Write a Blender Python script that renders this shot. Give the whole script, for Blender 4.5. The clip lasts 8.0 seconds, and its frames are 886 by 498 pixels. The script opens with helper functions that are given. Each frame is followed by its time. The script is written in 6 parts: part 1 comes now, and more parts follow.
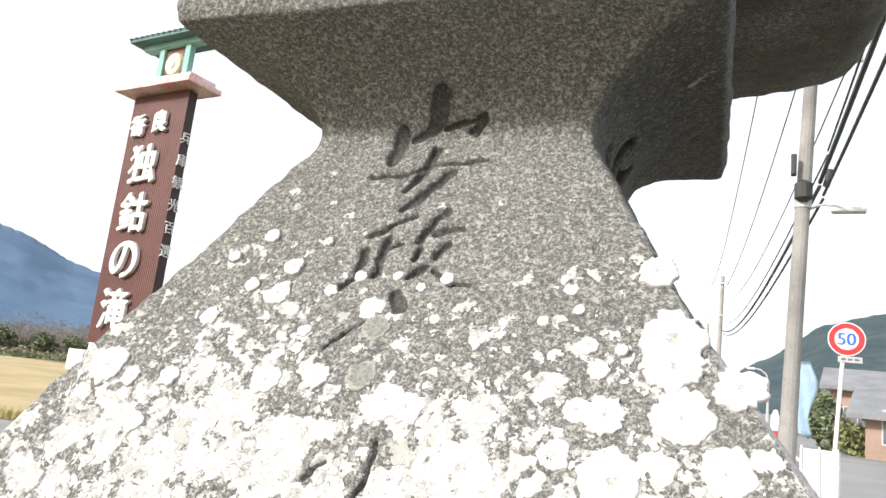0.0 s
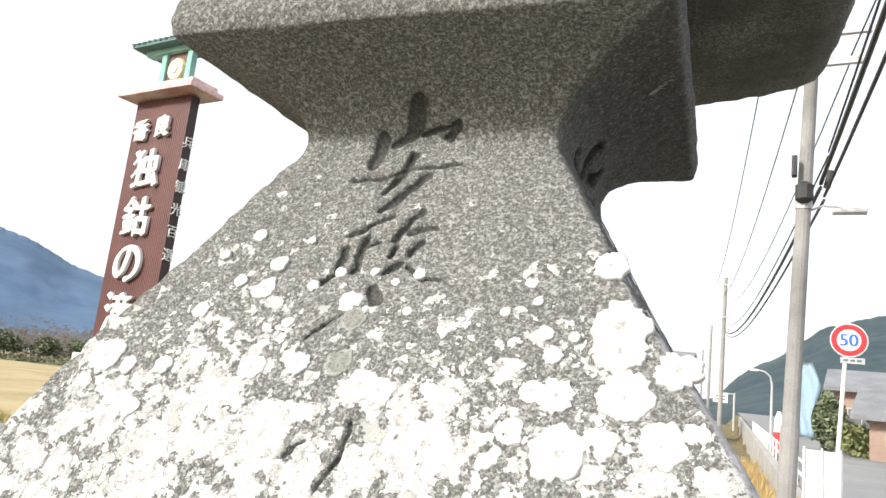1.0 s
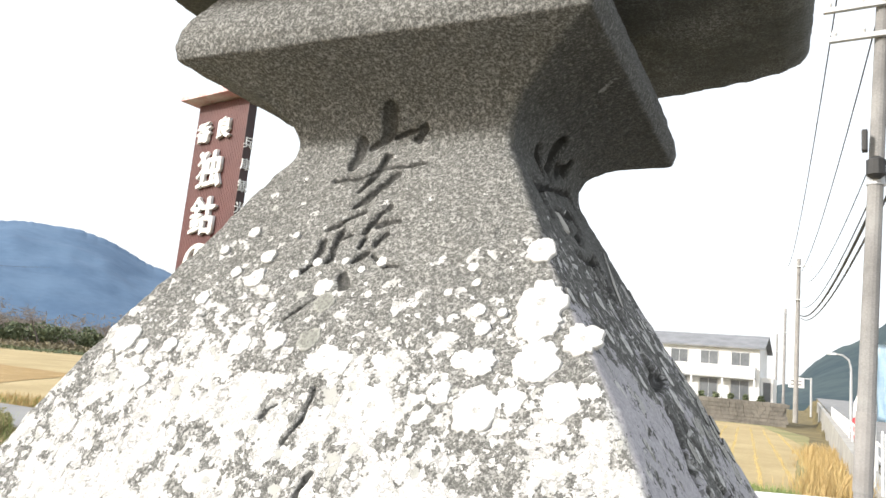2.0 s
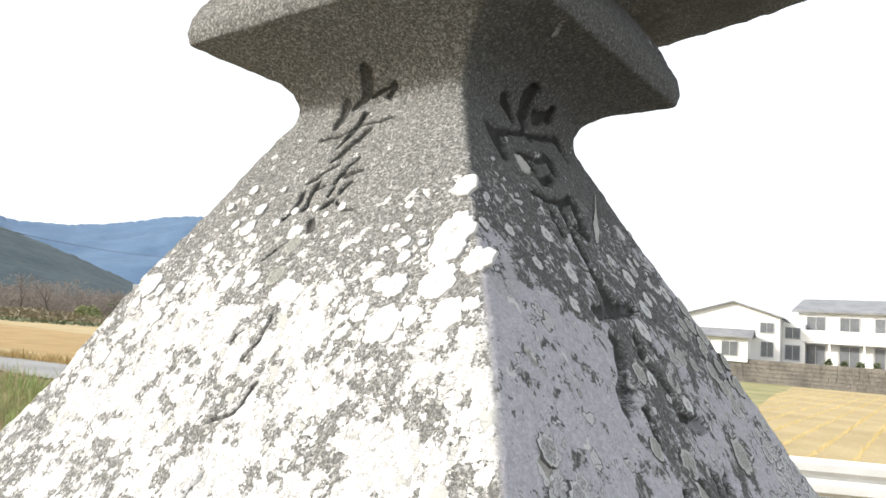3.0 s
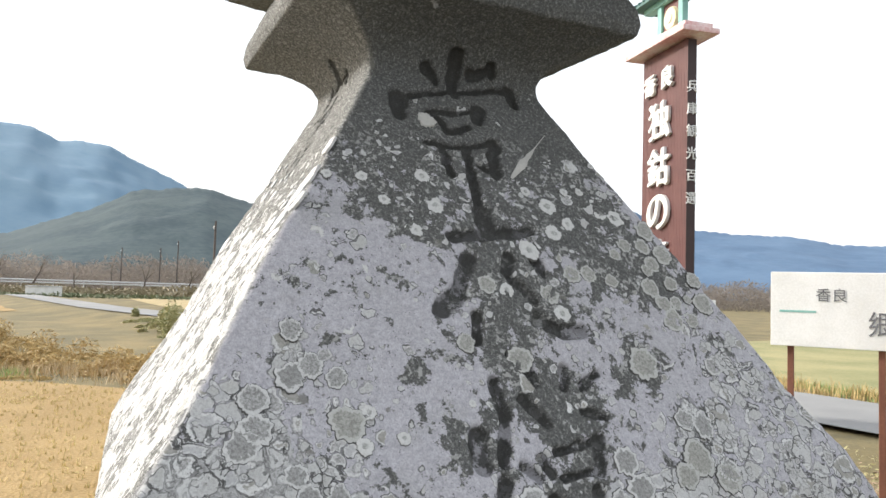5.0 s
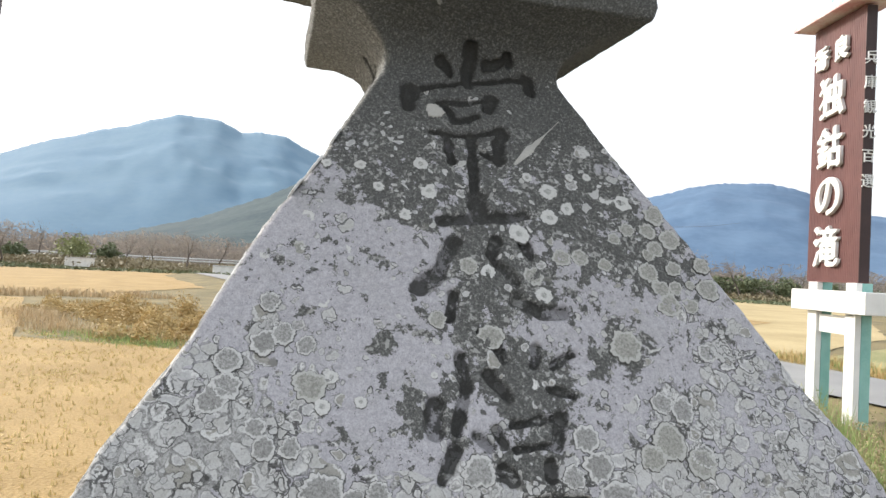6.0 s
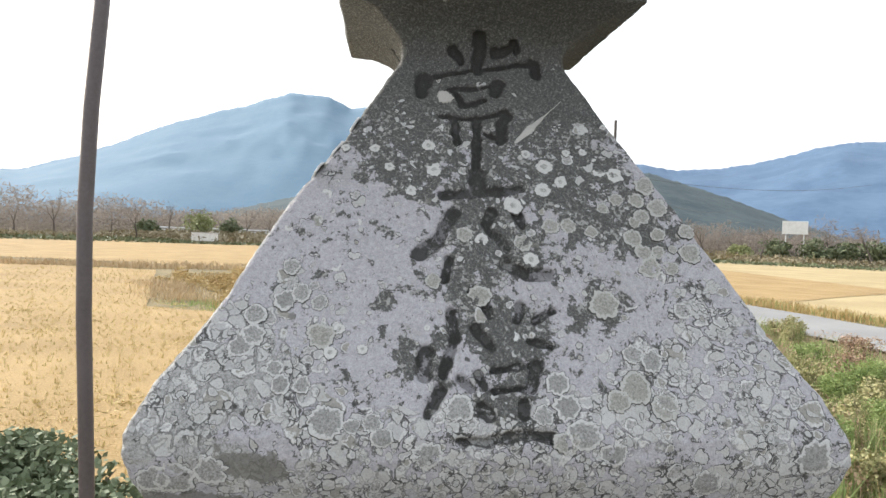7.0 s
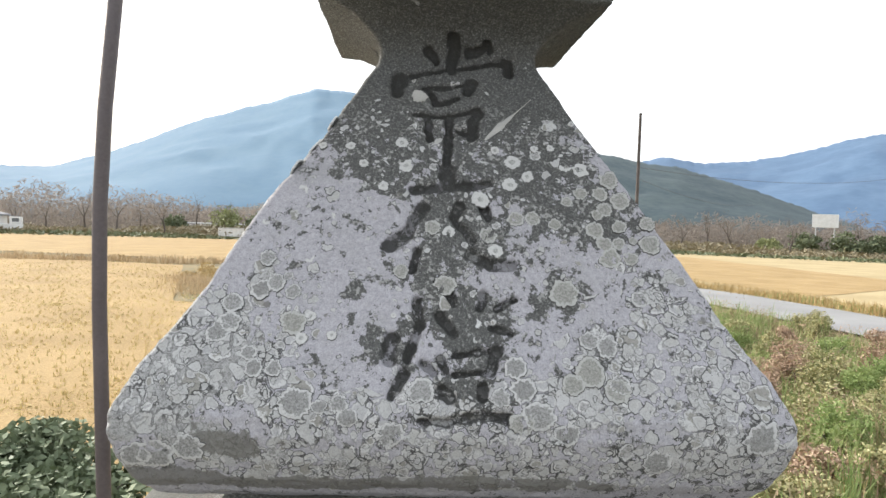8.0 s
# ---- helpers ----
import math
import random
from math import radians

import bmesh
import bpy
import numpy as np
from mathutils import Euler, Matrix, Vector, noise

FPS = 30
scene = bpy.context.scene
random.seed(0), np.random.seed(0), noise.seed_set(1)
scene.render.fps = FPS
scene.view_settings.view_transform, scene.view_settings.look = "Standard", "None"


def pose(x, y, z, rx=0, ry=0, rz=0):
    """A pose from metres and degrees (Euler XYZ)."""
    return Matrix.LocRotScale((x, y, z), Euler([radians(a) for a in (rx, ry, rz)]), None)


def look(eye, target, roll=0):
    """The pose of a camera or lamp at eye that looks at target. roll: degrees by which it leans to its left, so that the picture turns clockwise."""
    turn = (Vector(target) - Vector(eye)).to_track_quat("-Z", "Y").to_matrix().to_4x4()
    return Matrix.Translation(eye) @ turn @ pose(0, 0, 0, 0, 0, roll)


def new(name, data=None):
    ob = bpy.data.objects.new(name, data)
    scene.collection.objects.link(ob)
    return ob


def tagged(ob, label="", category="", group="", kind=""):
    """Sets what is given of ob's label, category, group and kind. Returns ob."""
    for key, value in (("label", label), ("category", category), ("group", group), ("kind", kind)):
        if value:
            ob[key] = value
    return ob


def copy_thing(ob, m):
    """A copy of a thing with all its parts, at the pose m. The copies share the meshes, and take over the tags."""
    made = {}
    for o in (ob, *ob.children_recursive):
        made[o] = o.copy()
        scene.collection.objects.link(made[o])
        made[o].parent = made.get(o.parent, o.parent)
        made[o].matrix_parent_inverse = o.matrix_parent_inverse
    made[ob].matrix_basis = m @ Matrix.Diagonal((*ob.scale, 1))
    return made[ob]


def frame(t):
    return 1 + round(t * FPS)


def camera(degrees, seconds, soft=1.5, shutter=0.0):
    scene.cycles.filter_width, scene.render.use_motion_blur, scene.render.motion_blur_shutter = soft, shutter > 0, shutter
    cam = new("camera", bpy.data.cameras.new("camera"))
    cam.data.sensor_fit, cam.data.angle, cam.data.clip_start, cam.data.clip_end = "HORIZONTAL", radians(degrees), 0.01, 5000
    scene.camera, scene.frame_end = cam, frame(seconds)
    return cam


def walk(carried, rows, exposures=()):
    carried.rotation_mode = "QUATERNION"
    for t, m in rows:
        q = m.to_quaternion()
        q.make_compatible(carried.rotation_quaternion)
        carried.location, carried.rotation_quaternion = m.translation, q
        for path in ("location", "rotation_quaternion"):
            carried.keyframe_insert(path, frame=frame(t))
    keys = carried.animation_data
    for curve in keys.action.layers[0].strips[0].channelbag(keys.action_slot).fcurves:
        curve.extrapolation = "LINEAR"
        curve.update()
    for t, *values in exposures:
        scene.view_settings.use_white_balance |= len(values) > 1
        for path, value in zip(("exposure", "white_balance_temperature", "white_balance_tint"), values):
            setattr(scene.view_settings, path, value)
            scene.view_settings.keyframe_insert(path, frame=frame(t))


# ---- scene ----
cam = camera(62.8, 8.0)
PATH = [
    (0, (0.124, 0.097, 1.63), (-0.77, 1.849, 1.996), 6.5),
    (0.5, (0.133, 0.09, 1.623), (-0.754, 1.842, 2.0), 6.5),
    (1, (0.158, 0.075, 1.622), (-0.743, 1.821, 1.995), 6.3),
    (1.2, (0.173, 0.067, 1.62), (-0.75, 1.802, 1.994), 6.3),
    (2.3, (0.295, 0.053, 1.614), (-0.815, 1.688, 1.921), 5.4),
    (2.5, (0.322, 0.06, 1.606), (-0.837, 1.663, 1.901), 5.6),
    (3, (0.411, 0.108, 1.592), (-0.95, 1.554, 1.827), 4.4),
    (3.5, (0.512, 0.188, 1.59), (-1.022, 1.458, 1.778), 2.6),
    (4, (0.596, 0.245, 1.589), (-1.089, 1.312, 1.745), 2.5),
    (4.5, (0.673, 0.301, 1.574), (-1.106, 1.205, 1.711), 1.5),
    (4.7, (0.714, 0.336, 1.565), (-1.112, 1.142, 1.693), 1.5),
    (5.8, (0.822, 0.507, 1.571), (-1.15, 0.827, 1.646), 2.9),
    (6, (0.845, 0.539, 1.568), (-1.14, 0.781, 1.626), 2.9),
    (6.2, (0.89, 0.563, 1.564), (-1.102, 0.741, 1.596), 2.6),
    (6.5, (0.907, 0.602, 1.57), (-1.091, 0.684, 1.568), 2.3),
    (7, (0.96, 0.65, 1.571), (-1.039, 0.601, 1.535), 2.1),
    (7.5, (0.985, 0.688, 1.563), (-1.013, 0.6, 1.531), 2.0),
    (8, (1.002, 0.718, 1.571), (-0.994, 0.602, 1.518), 1.9),
]
walk(cam, [(t, look(eye, target, roll)) for t, eye, target, roll in PATH],
     exposures=[(0, 0.55), (1.2, 0.55), (2.5, 0.62), (3.5, 0.6), (4.7, 0.63), (6.0, 0.66), (8.0, 0.76)])

# ---- light ----
SUN_AZ, SUN_EL = -122.0, 29.0
world = bpy.data.worlds.new("world")
scene.world = world
world.use_nodes = True
wn, wl = world.node_tree.nodes, world.node_tree.links
sky = wn.new("ShaderNodeTexSky")
sky.sky_type, sky.sun_disc = "NISHITA", False
sky.sun_elevation, sky.sun_rotation = radians(SUN_EL), radians(90 - SUN_AZ)
sky.air_density, sky.dust_density, sky.ozone_density = 1.2, 6.0, 0.6
haze = wn.new("ShaderNodeMix")
haze.data_type = "RGBA"
haze.inputs[0].default_value = 0.6
haze.inputs[7].default_value = (9.5, 9.8, 10.2, 1)
wl.new(sky.outputs[0], haze.inputs[6])
wl.new(haze.outputs[2], wn["Background"].inputs[0])
wn["Background"].inputs[1].default_value = 0.12
sun_data = bpy.data.lights.new("sun", "SUN")
sun_data.energy, sun_data.angle, sun_data.color = 3.1, radians(6.0), (1.0, 0.97, 0.925)
sun = new("sun", sun_data)
sa, se = radians(SUN_AZ), radians(SUN_EL)
SUN_DIR = Vector((math.cos(se) * math.cos(sa), math.cos(se) * math.sin(sa), math.sin(se)))
sun.matrix_world = look(SUN_DIR * 40, (0, 0, 0))


# ---- material helpers ----
class G:
    """A small node-graph writer."""

    def __init__(self, name):
        self.m = bpy.data.materials.new(name)
        self.m.use_nodes = True
        self.n, self.l = self.m.node_tree.nodes, self.m.node_tree.links
        self.bsdf = self.n["Principled BSDF"]
        self.co = self.n.new("ShaderNodeTexCoord").outputs["Object"]

    def put(self, sock, v):
        if isinstance(v, bpy.types.NodeSocket):
            self.l.new(v, sock)
        else:
            sock.default_value = v

    def noise(self, scale, detail=4.0, rough=0.55, co=None):
        n = self.n.new("ShaderNodeTexNoise")
        n.inputs["Scale"].default_value, n.inputs["Detail"].default_value, n.inputs["Roughness"].default_value = scale, detail, rough
        self.l.new(co or self.co, n.inputs["Vector"])
        return n.outputs["Fac"]

    def voronoi(self, scale, feature="F1", co=None):
        n = self.n.new("ShaderNodeTexVoronoi")
        n.feature = feature
        n.inputs["Scale"].default_value = scale
        self.l.new(co or self.co, n.inputs["Vector"])
        return n

    def math(self, op, a, b=0.0, c=0.0):
        n = self.n.new("ShaderNodeMath")
        n.operation = op
        for s, v in zip(n.inputs, (a, b, c)):
            self.put(s, v)
        return n.outputs[0]

    def step(self, v, lo, hi, a=0.0, b=1.0):
        n = self.n.new("ShaderNodeMapRange")
        n.interpolation_type = "SMOOTHSTEP"
        for k, x in zip(("Value", "From Min", "From Max", "To Min", "To Max"), (v, lo, hi, a, b)):
            self.put(n.inputs[k], x)
        return n.outputs["Result"]

    def mix(self, f, a, b):
        n = self.n.new("ShaderNodeMix")
        n.data_type = "RGBA"
        self.put(n.inputs[0], f)
        for s, v in ((n.inputs[6], a), (n.inputs[7], b)):
            self.put(s, (*v, 1) if isinstance(v, tuple) else v)
        return n.outputs[2]

    def warp(self, scale, amount):
        n = self.n.new("ShaderNodeTexNoise")
        n.inputs["Scale"].default_value, n.inputs["Detail"].default_value = scale, 3
        self.l.new(self.co, n.inputs["Vector"])
        a = self.n.new("ShaderNodeVectorMath")
        a.operation = "MULTIPLY_ADD"
        self.l.new(n.outputs["Color"], a.inputs[0])
        a.inputs[1].default_value = (amount,) * 3
        self.l.new(self.co, a.inputs[2])
        return a.outputs[0]

    def done(self, col, rough=0.8, metal=0.0, height=None, bump=0.3, dist=0.01, spec=None):
        self.put(self.bsdf.inputs["Base Color"], (*col, 1) if isinstance(col, tuple) else col)
        self.put(self.bsdf.inputs["Roughness"], rough)
        self.bsdf.inputs["Metallic"].default_value = metal
        if spec is not None:
            self.bsdf.inputs["Specular IOR Level"].default_value = spec
        if height is not None:
            b = self.n.new("ShaderNodeBump")
            b.inputs["Strength"].default_value, b.inputs["Distance"].default_value = bump, dist
            self.put(b.inputs["Height"], height)
            self.l.new(b.outputs[0], self.bsdf.inputs["Normal"])
        return self.m


def plain(name, a, b, big=2.0, fine=60.0, rough=0.75, metal=0.0, bump=0.25, dist=0.004, grain=0.35):
    """A surface that wavers between two colours at two scales."""
    g = G(name)
    f1, f2 = g.noise(big, 4), g.noise(fine, 3)
    f = g.math("ADD", g.math("MULTIPLY", f1, 1 - grain), g.math("MULTIPLY", f2, grain))
    return g.done(g.mix(g.step(f, 0.32, 0.68), a, b), rough, metal, f2, bump, dist)


def leafy(name, a, b, big=1.5, trans=0.25):
    """Leaves: a colour that wavers from leaf to leaf and from clump to clump."""
    g = G(name)
    geo = g.n.new("ShaderNodeNewGeometry")
    f = g.math("ADD", g.math("MULTIPLY", geo.outputs["Random Per Island"], 0.5), g.math("MULTIPLY", g.step(g.noise(big, 3), 0.3, 0.7), 0.5))
    g.bsdf.inputs["Transmission Weight"].default_value = 0.0
    g.bsdf.inputs["Subsurface Weight"].default_value = 0.0
    mat = g.done(g.mix(f, a, b), 0.65, spec=0.3)
    if trans > 0.3:
        tl = g.n.new("ShaderNodeBsdfTranslucent")
        g.l.new(g.bsdf.inputs["Base Color"].links[0].from_socket, tl.inputs[0])
        both = g.n.new("ShaderNodeMixShader")
        both.inputs[0].default_value = trans
        out = [q for q in g.n if q.type == "OUTPUT_MATERIAL"][0]
        g.l.new(g.bsdf.outputs[0], both.inputs[1])
        g.l.new(tl.outputs[0], both.inputs[2])
        g.l.new(both.outputs[0], out.inputs["Surface"])
    return mat


def stone_material(name, crusted):
    """Weathered granite with a film and rosettes of lichen, thickest low down."""
    g = G(name)
    sep = g.n.new("ShaderNodeSeparateXYZ")
    g.l.new(g.co, sep.inputs[0])
    z, sx, sy = sep.outputs[2], sep.outputs[0], sep.outputs[1]
    rot2 = g.warp(260.0, 0.012)
    soft_rot = g.warp(85.0, 0.011)
    spot_rot = g.warp(85.0, 0.022)
    grain = g.noise(820, 2, 0.65)
    grain2 = g.noise(460, 3, 0.65)
    mid = g.noise(38, 5, 0.6)
    large = g.noise(7.5, 4, 0.55)
    # bare rock: grey granite with dark and pale grains
    rock = g.mix(g.step(grain2, 0.34, 0.66), (0.095, 0.096, 0.091), (0.33, 0.33, 0.316))
    rock = g.mix(g.step(grain, 0.42, 0.58, 0.7, 0.0), rock, (0.075, 0.076, 0.071))
    rock = g.mix(g.step(mid, 0.45, 0.75, 0.0, 0.4), rock, (0.12, 0.12, 0.112))
    rock = g.mix(g.step(g.noise(290, 3, 0.7), 0.53, 0.61, 0.0, 0.65), rock, (0.42, 0.42, 0.405))
    rock = g.mix(g.step(g.noise(240, 4, 0.7), 0.54, 0.62, 0.0, 0.5), rock, (0.075, 0.075, 0.071))
    col = rock
    height = g.math("ADD", g.math("MULTIPLY", grain, 0.35), g.math("MULTIPLY", grain2, 0.5))
    if crusted:
        def patch(name):
            at = g.n.new("ShaderNodeAttribute")
            at.attribute_name = name
            return at.outputs["Fac"]

        def moved(base, seed):
            off = g.n.new("ShaderNodeVectorMath")
            off.operation = "ADD"
            g.l.new(base, off.inputs[0])
            off.inputs[1].default_value = (seed, seed * 0.7, seed * 0.3)
            return off.outputs[0]

        bare, crowd, dull, dirt = patch("bare"), patch("crowd"), patch("dull"), patch("dirt")
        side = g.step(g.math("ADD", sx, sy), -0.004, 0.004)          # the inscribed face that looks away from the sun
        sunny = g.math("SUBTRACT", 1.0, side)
        low = g.step(g.math("ADD", z, g.math("MULTIPLY", g.math("SUBTRACT", large, 0.5), 0.22)), 1.52, 1.75, 1.0, 0.0)
        # the shaded face: shade painted in as a darker rock tone, with pale specks
        shade_rock = g.mix(0.70, rock, (0.058, 0.059, 0.057))
        shade_rock = g.mix(g.step(g.noise(330, 3, 0.65), 0.55, 0.63, 0.0, 0.55), shade_rock, (0.27, 0.27, 0.258))
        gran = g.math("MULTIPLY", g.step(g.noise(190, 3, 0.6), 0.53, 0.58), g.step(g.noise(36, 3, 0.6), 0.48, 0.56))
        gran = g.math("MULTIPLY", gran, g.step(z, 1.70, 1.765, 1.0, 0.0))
        shade_rock = g.mix(g.math("MULTIPLY", gran, 0.75), shade_rock, (0.36, 0.36, 0.345))
        col = g.mix(side, rock, shade_rock)
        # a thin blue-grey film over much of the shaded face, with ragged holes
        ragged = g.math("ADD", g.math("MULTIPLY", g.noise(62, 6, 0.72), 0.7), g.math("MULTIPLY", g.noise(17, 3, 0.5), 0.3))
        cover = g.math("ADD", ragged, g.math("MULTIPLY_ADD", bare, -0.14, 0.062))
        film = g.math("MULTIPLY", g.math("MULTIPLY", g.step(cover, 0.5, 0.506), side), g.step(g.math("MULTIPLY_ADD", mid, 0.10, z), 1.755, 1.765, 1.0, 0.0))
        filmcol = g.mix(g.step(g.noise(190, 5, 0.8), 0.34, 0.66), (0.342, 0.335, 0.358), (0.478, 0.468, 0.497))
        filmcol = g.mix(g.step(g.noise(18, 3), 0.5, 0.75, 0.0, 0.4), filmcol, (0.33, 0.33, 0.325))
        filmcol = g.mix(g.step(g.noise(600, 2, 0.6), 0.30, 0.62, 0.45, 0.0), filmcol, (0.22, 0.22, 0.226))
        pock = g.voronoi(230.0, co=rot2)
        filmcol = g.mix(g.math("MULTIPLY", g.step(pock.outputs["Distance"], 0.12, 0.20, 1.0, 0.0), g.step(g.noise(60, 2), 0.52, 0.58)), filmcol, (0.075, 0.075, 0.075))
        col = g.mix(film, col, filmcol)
        # a dull wrinkled crust towards one lower corner
        wrinkle = g.step(g.noise(230, 5, 0.8), 0.40, 0.58)
        wrinkled = g.mix(wrinkle, (0.21, 0.21, 0.205), (0.34, 0.34, 0.335))
        folds = g.voronoi(75.0, "DISTANCE_TO_EDGE", co=g.warp(120.0, 0.04))
        wrinkled = g.mix(g.step(folds.outputs["Distance"], 0.02, 0.12, 0.55, 0.0), wrinkled, (0.46, 0.46, 0.45))
        dull_on = g.math("MULTIPLY", g.step(g.math("ADD", dull, g.math("MULTIPLY", g.math("SUBTRACT", mid, 0.5), 2.6)), 0.44, 0.52), side)
        col = g.mix(dull_on, col, wrinkled)
        height = g.math("ADD", height, g.math("MULTIPLY", film, 0.35))
        # rosettes of the shaded face: scale, radius, how many in the crowds, how many strays, seed
        for scale, r0, many, stray, seed in ((34.0, 0.66, 0.60, 0.0, 0.5), (52.0, 0.60, 0.60, 0.05, 3.1), (78.0, 0.56, 0.45, 0.08, 6.2), (125.0, 0.46, 0.20, 0.22, 8.8)):
            co = moved(soft_rot, seed)
            v = g.voronoi(scale, co=co)
            border = g.voronoi(scale, "DISTANCE_TO_EDGE", co=co)
            cs = g.n.new("ShaderNodeSeparateColor")
            g.l.new(v.outputs["Color"], cs.inputs[0])
            wav = g.math("MULTIPLY", g.math("SUBTRACT", g.noise(260 if scale > 50 else 170, 3, 0.7), 0.5), 0.28)
            rad = g.math("ADD", g.math("MULTIPLY_ADD", cs.outputs[1], 0.30, r0 - 0.15), wav)
            gap = g.math("MAXIMUM", g.math("SUBTRACT", v.outputs["Distance"], rad), g.math("SUBTRACT", 0.04, border.outputs["Distance"]))
            share = g.math("ADD", g.math("MULTIPLY", crowd, many), g.math("MULTIPLY", g.step(g.noise(21.0 + seed, 2), 0.46, 0.56), stray))
            share = g.math("ADD", share, g.math("MULTIPLY", g.math("SUBTRACT", g.noise(26.0 + seed, 2), 0.5), g.math("MULTIPLY", crowd, 1.6)))
            share = g.math("MULTIPLY", share, g.step(z, 1.70, 1.79, 1.0, 0.0))
            keep = g.math("MULTIPLY", g.math("LESS_THAN", cs.outputs[0], share), side)
            inside = g.math("MULTIPLY", g.math("LESS_THAN", gap, 0.0), keep)
            thin = 0.012 + 0.0004 * scale
            line = g.math("MULTIPLY", g.step(g.math("ABSOLUTE", gap), thin * 0.6, thin * 1.3, 1.0, 0.0), keep)
            margin = g.step(g.math("ADD", gap, g.math("MULTIPLY", g.math("SUBTRACT", g.noise(240, 3, 0.7), 0.5), 0.3)), -0.14, -0.08)
            heart = g.mix(g.step(g.noise(330, 4, 0.75), 0.40, 0.58), (0.24, 0.24, 0.232), (0.42, 0.415, 0.41))
            heart = g.mix(g.math("MULTIPLY", g.math("GREATER_THAN", cs.outputs[2], 0.72), 0.6), heart, (0.27, 0.262, 0.225))
            heart = g.mix(g.math("MULTIPLY", g.math("LESS_THAN", cs.outputs[2], 0.3), 0.75), heart, (0.44, 0.44, 0.445))
            pale = g.mix(cs.outputs[1], (0.60, 0.60, 0.59), (0.46, 0.46, 0.45))
            body = g.mix(g.math("MAXIMUM", margin, g.math("MULTIPLY", g.math("GREATER_THAN", cs.outputs[1], 0.6), 0.7)), heart, pale)
            body = g.mix(g.step(g.noise(520, 2, 0.7), 0.45, 0.7, 0.0, 0.4), body, (0.22, 0.22, 0.21))
            col = g.mix(inside, col, body)
            col = g.mix(g.math("MULTIPLY", line, g.step(g.noise(45, 3, 0.6), 0.40, 0.60, 0.35, 0.9)), col, (0.06, 0.06, 0.058))
            height = g.math("ADD", height, g.math("MULTIPLY", inside, g.math("MULTIPLY_ADD", margin, 0.4, 0.3)))
        # the sunny face: white carpets low down, broken by ragged gaps, with round spots above and between them
        cracks = g.voronoi(95.0, "DISTANCE_TO_EDGE", co=rot2)
        crazed = g.math("MULTIPLY", g.step(cracks.outputs["Distance"], 0.0, 0.06, 1.0, 0.0), g.step(g.noise(30, 2), 0.42, 0.55))
        white = g.mix(g.step(g.noise(120, 4, 0.7), 0.35, 0.65), (0.45, 0.45, 0.44), (0.63, 0.63, 0.625))
        white = g.mix(g.step(g.noise(420, 3, 0.7), 0.52, 0.68, 0.0, 0.65), white, (0.30, 0.30, 0.285))
        white = g.mix(g.math("MULTIPLY", crazed, 0.35), white, (0.16, 0.16, 0.152))
        carpet_n = g.math("ADD", g.math("MULTIPLY", g.noise(58, 6, 0.66), 0.62), g.math("MULTIPLY", g.noise(15, 2, 0.5), 0.38))
        carpet = g.math("MULTIPLY", g.step(g.math("MULTIPLY_ADD", low, 0.108, carpet_n), 0.594, 0.602), g.math("MULTIPLY", sunny, g.step(low, 0.02, 0.12)))
        col = g.mix(carpet, col, white)
        height = g.math("ADD", height, g.math("MULTIPLY", carpet, 0.6))
        for scale, r0, many, seed in ((42.0, 0.32, 0.12, 4.4), (64.0, 0.33, 0.34, 5.3), (110.0, 0.36, 0.42, 7.7), (190.0, 0.38, 0.34, 9.1)):
            v = g.voronoi(scale, co=moved(spot_rot if scale < 100 else rot2, seed))
            cs = g.n.new("ShaderNodeSeparateColor")
            g.l.new(v.outputs["Color"], cs.inputs[0])
            wav = g.math("MULTIPLY", g.math("SUBTRACT", g.noise(210 if scale < 100 else 380, 3, 0.7), 0.5), 0.5)
            gap = g.math("SUBTRACT", v.outputs["Distance"], g.math("ADD", g.math("MULTIPLY_ADD", cs.outputs[1], 0.30, r0 - 0.15), wav))
            share = g.math("ADD", g.math("MULTIPLY", low, many), 0.004 if scale < 60 else 0.03)
            share = g.math("ADD", share, g.math("MULTIPLY", g.math("SUBTRACT", g.noise(16.0 + seed, 2), 0.5), g.math("MULTIPLY", low, 1.1)))
            share = g.math("MULTIPLY", share, g.step(z, 1.72, 1.80, 1.0, 0.1))
            keep = g.math("MULTIPLY", g.math("LESS_THAN", cs.outputs[0], share), sunny)
            inside = g.math("MULTIPLY", g.step(gap, -0.03, 0.0, 1.0, 0.0), keep)
            rim = g.math("MULTIPLY", g.step(g.math("ABSOLUTE", g.math("SUBTRACT", gap, 0.02)), 0.02, 0.07, 1.0, 0.0), keep)
            col = g.mix(g.math("MULTIPLY", rim, 0.45), col, (0.07, 0.07, 0.066))
            tone = g.mix(g.math("GREATER_THAN", cs.outputs[2], 0.82), white, (0.40, 0.405, 0.385))
            col = g.mix(inside, col, tone)
            height = g.math("ADD", height, g.math("MULTIPLY", inside, 0.5))
        # brown dirt along the lower edge
        soil = g.math("MULTIPLY", side, g.step(g.math("ADD", dirt, g.math("MULTIPLY", g.math("SUBTRACT", g.noise(30, 6, 0.7), 0.5), 3.2)), 0.45, 0.62, 0.0, 0.8))
        col = g.mix(soil, col, g.mix(grain2, (0.09, 0.087, 0.078), (0.21, 0.205, 0.185)))
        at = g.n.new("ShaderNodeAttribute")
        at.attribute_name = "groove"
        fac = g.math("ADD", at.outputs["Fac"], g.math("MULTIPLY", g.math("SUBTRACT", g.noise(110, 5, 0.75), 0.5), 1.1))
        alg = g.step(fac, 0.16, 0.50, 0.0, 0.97)
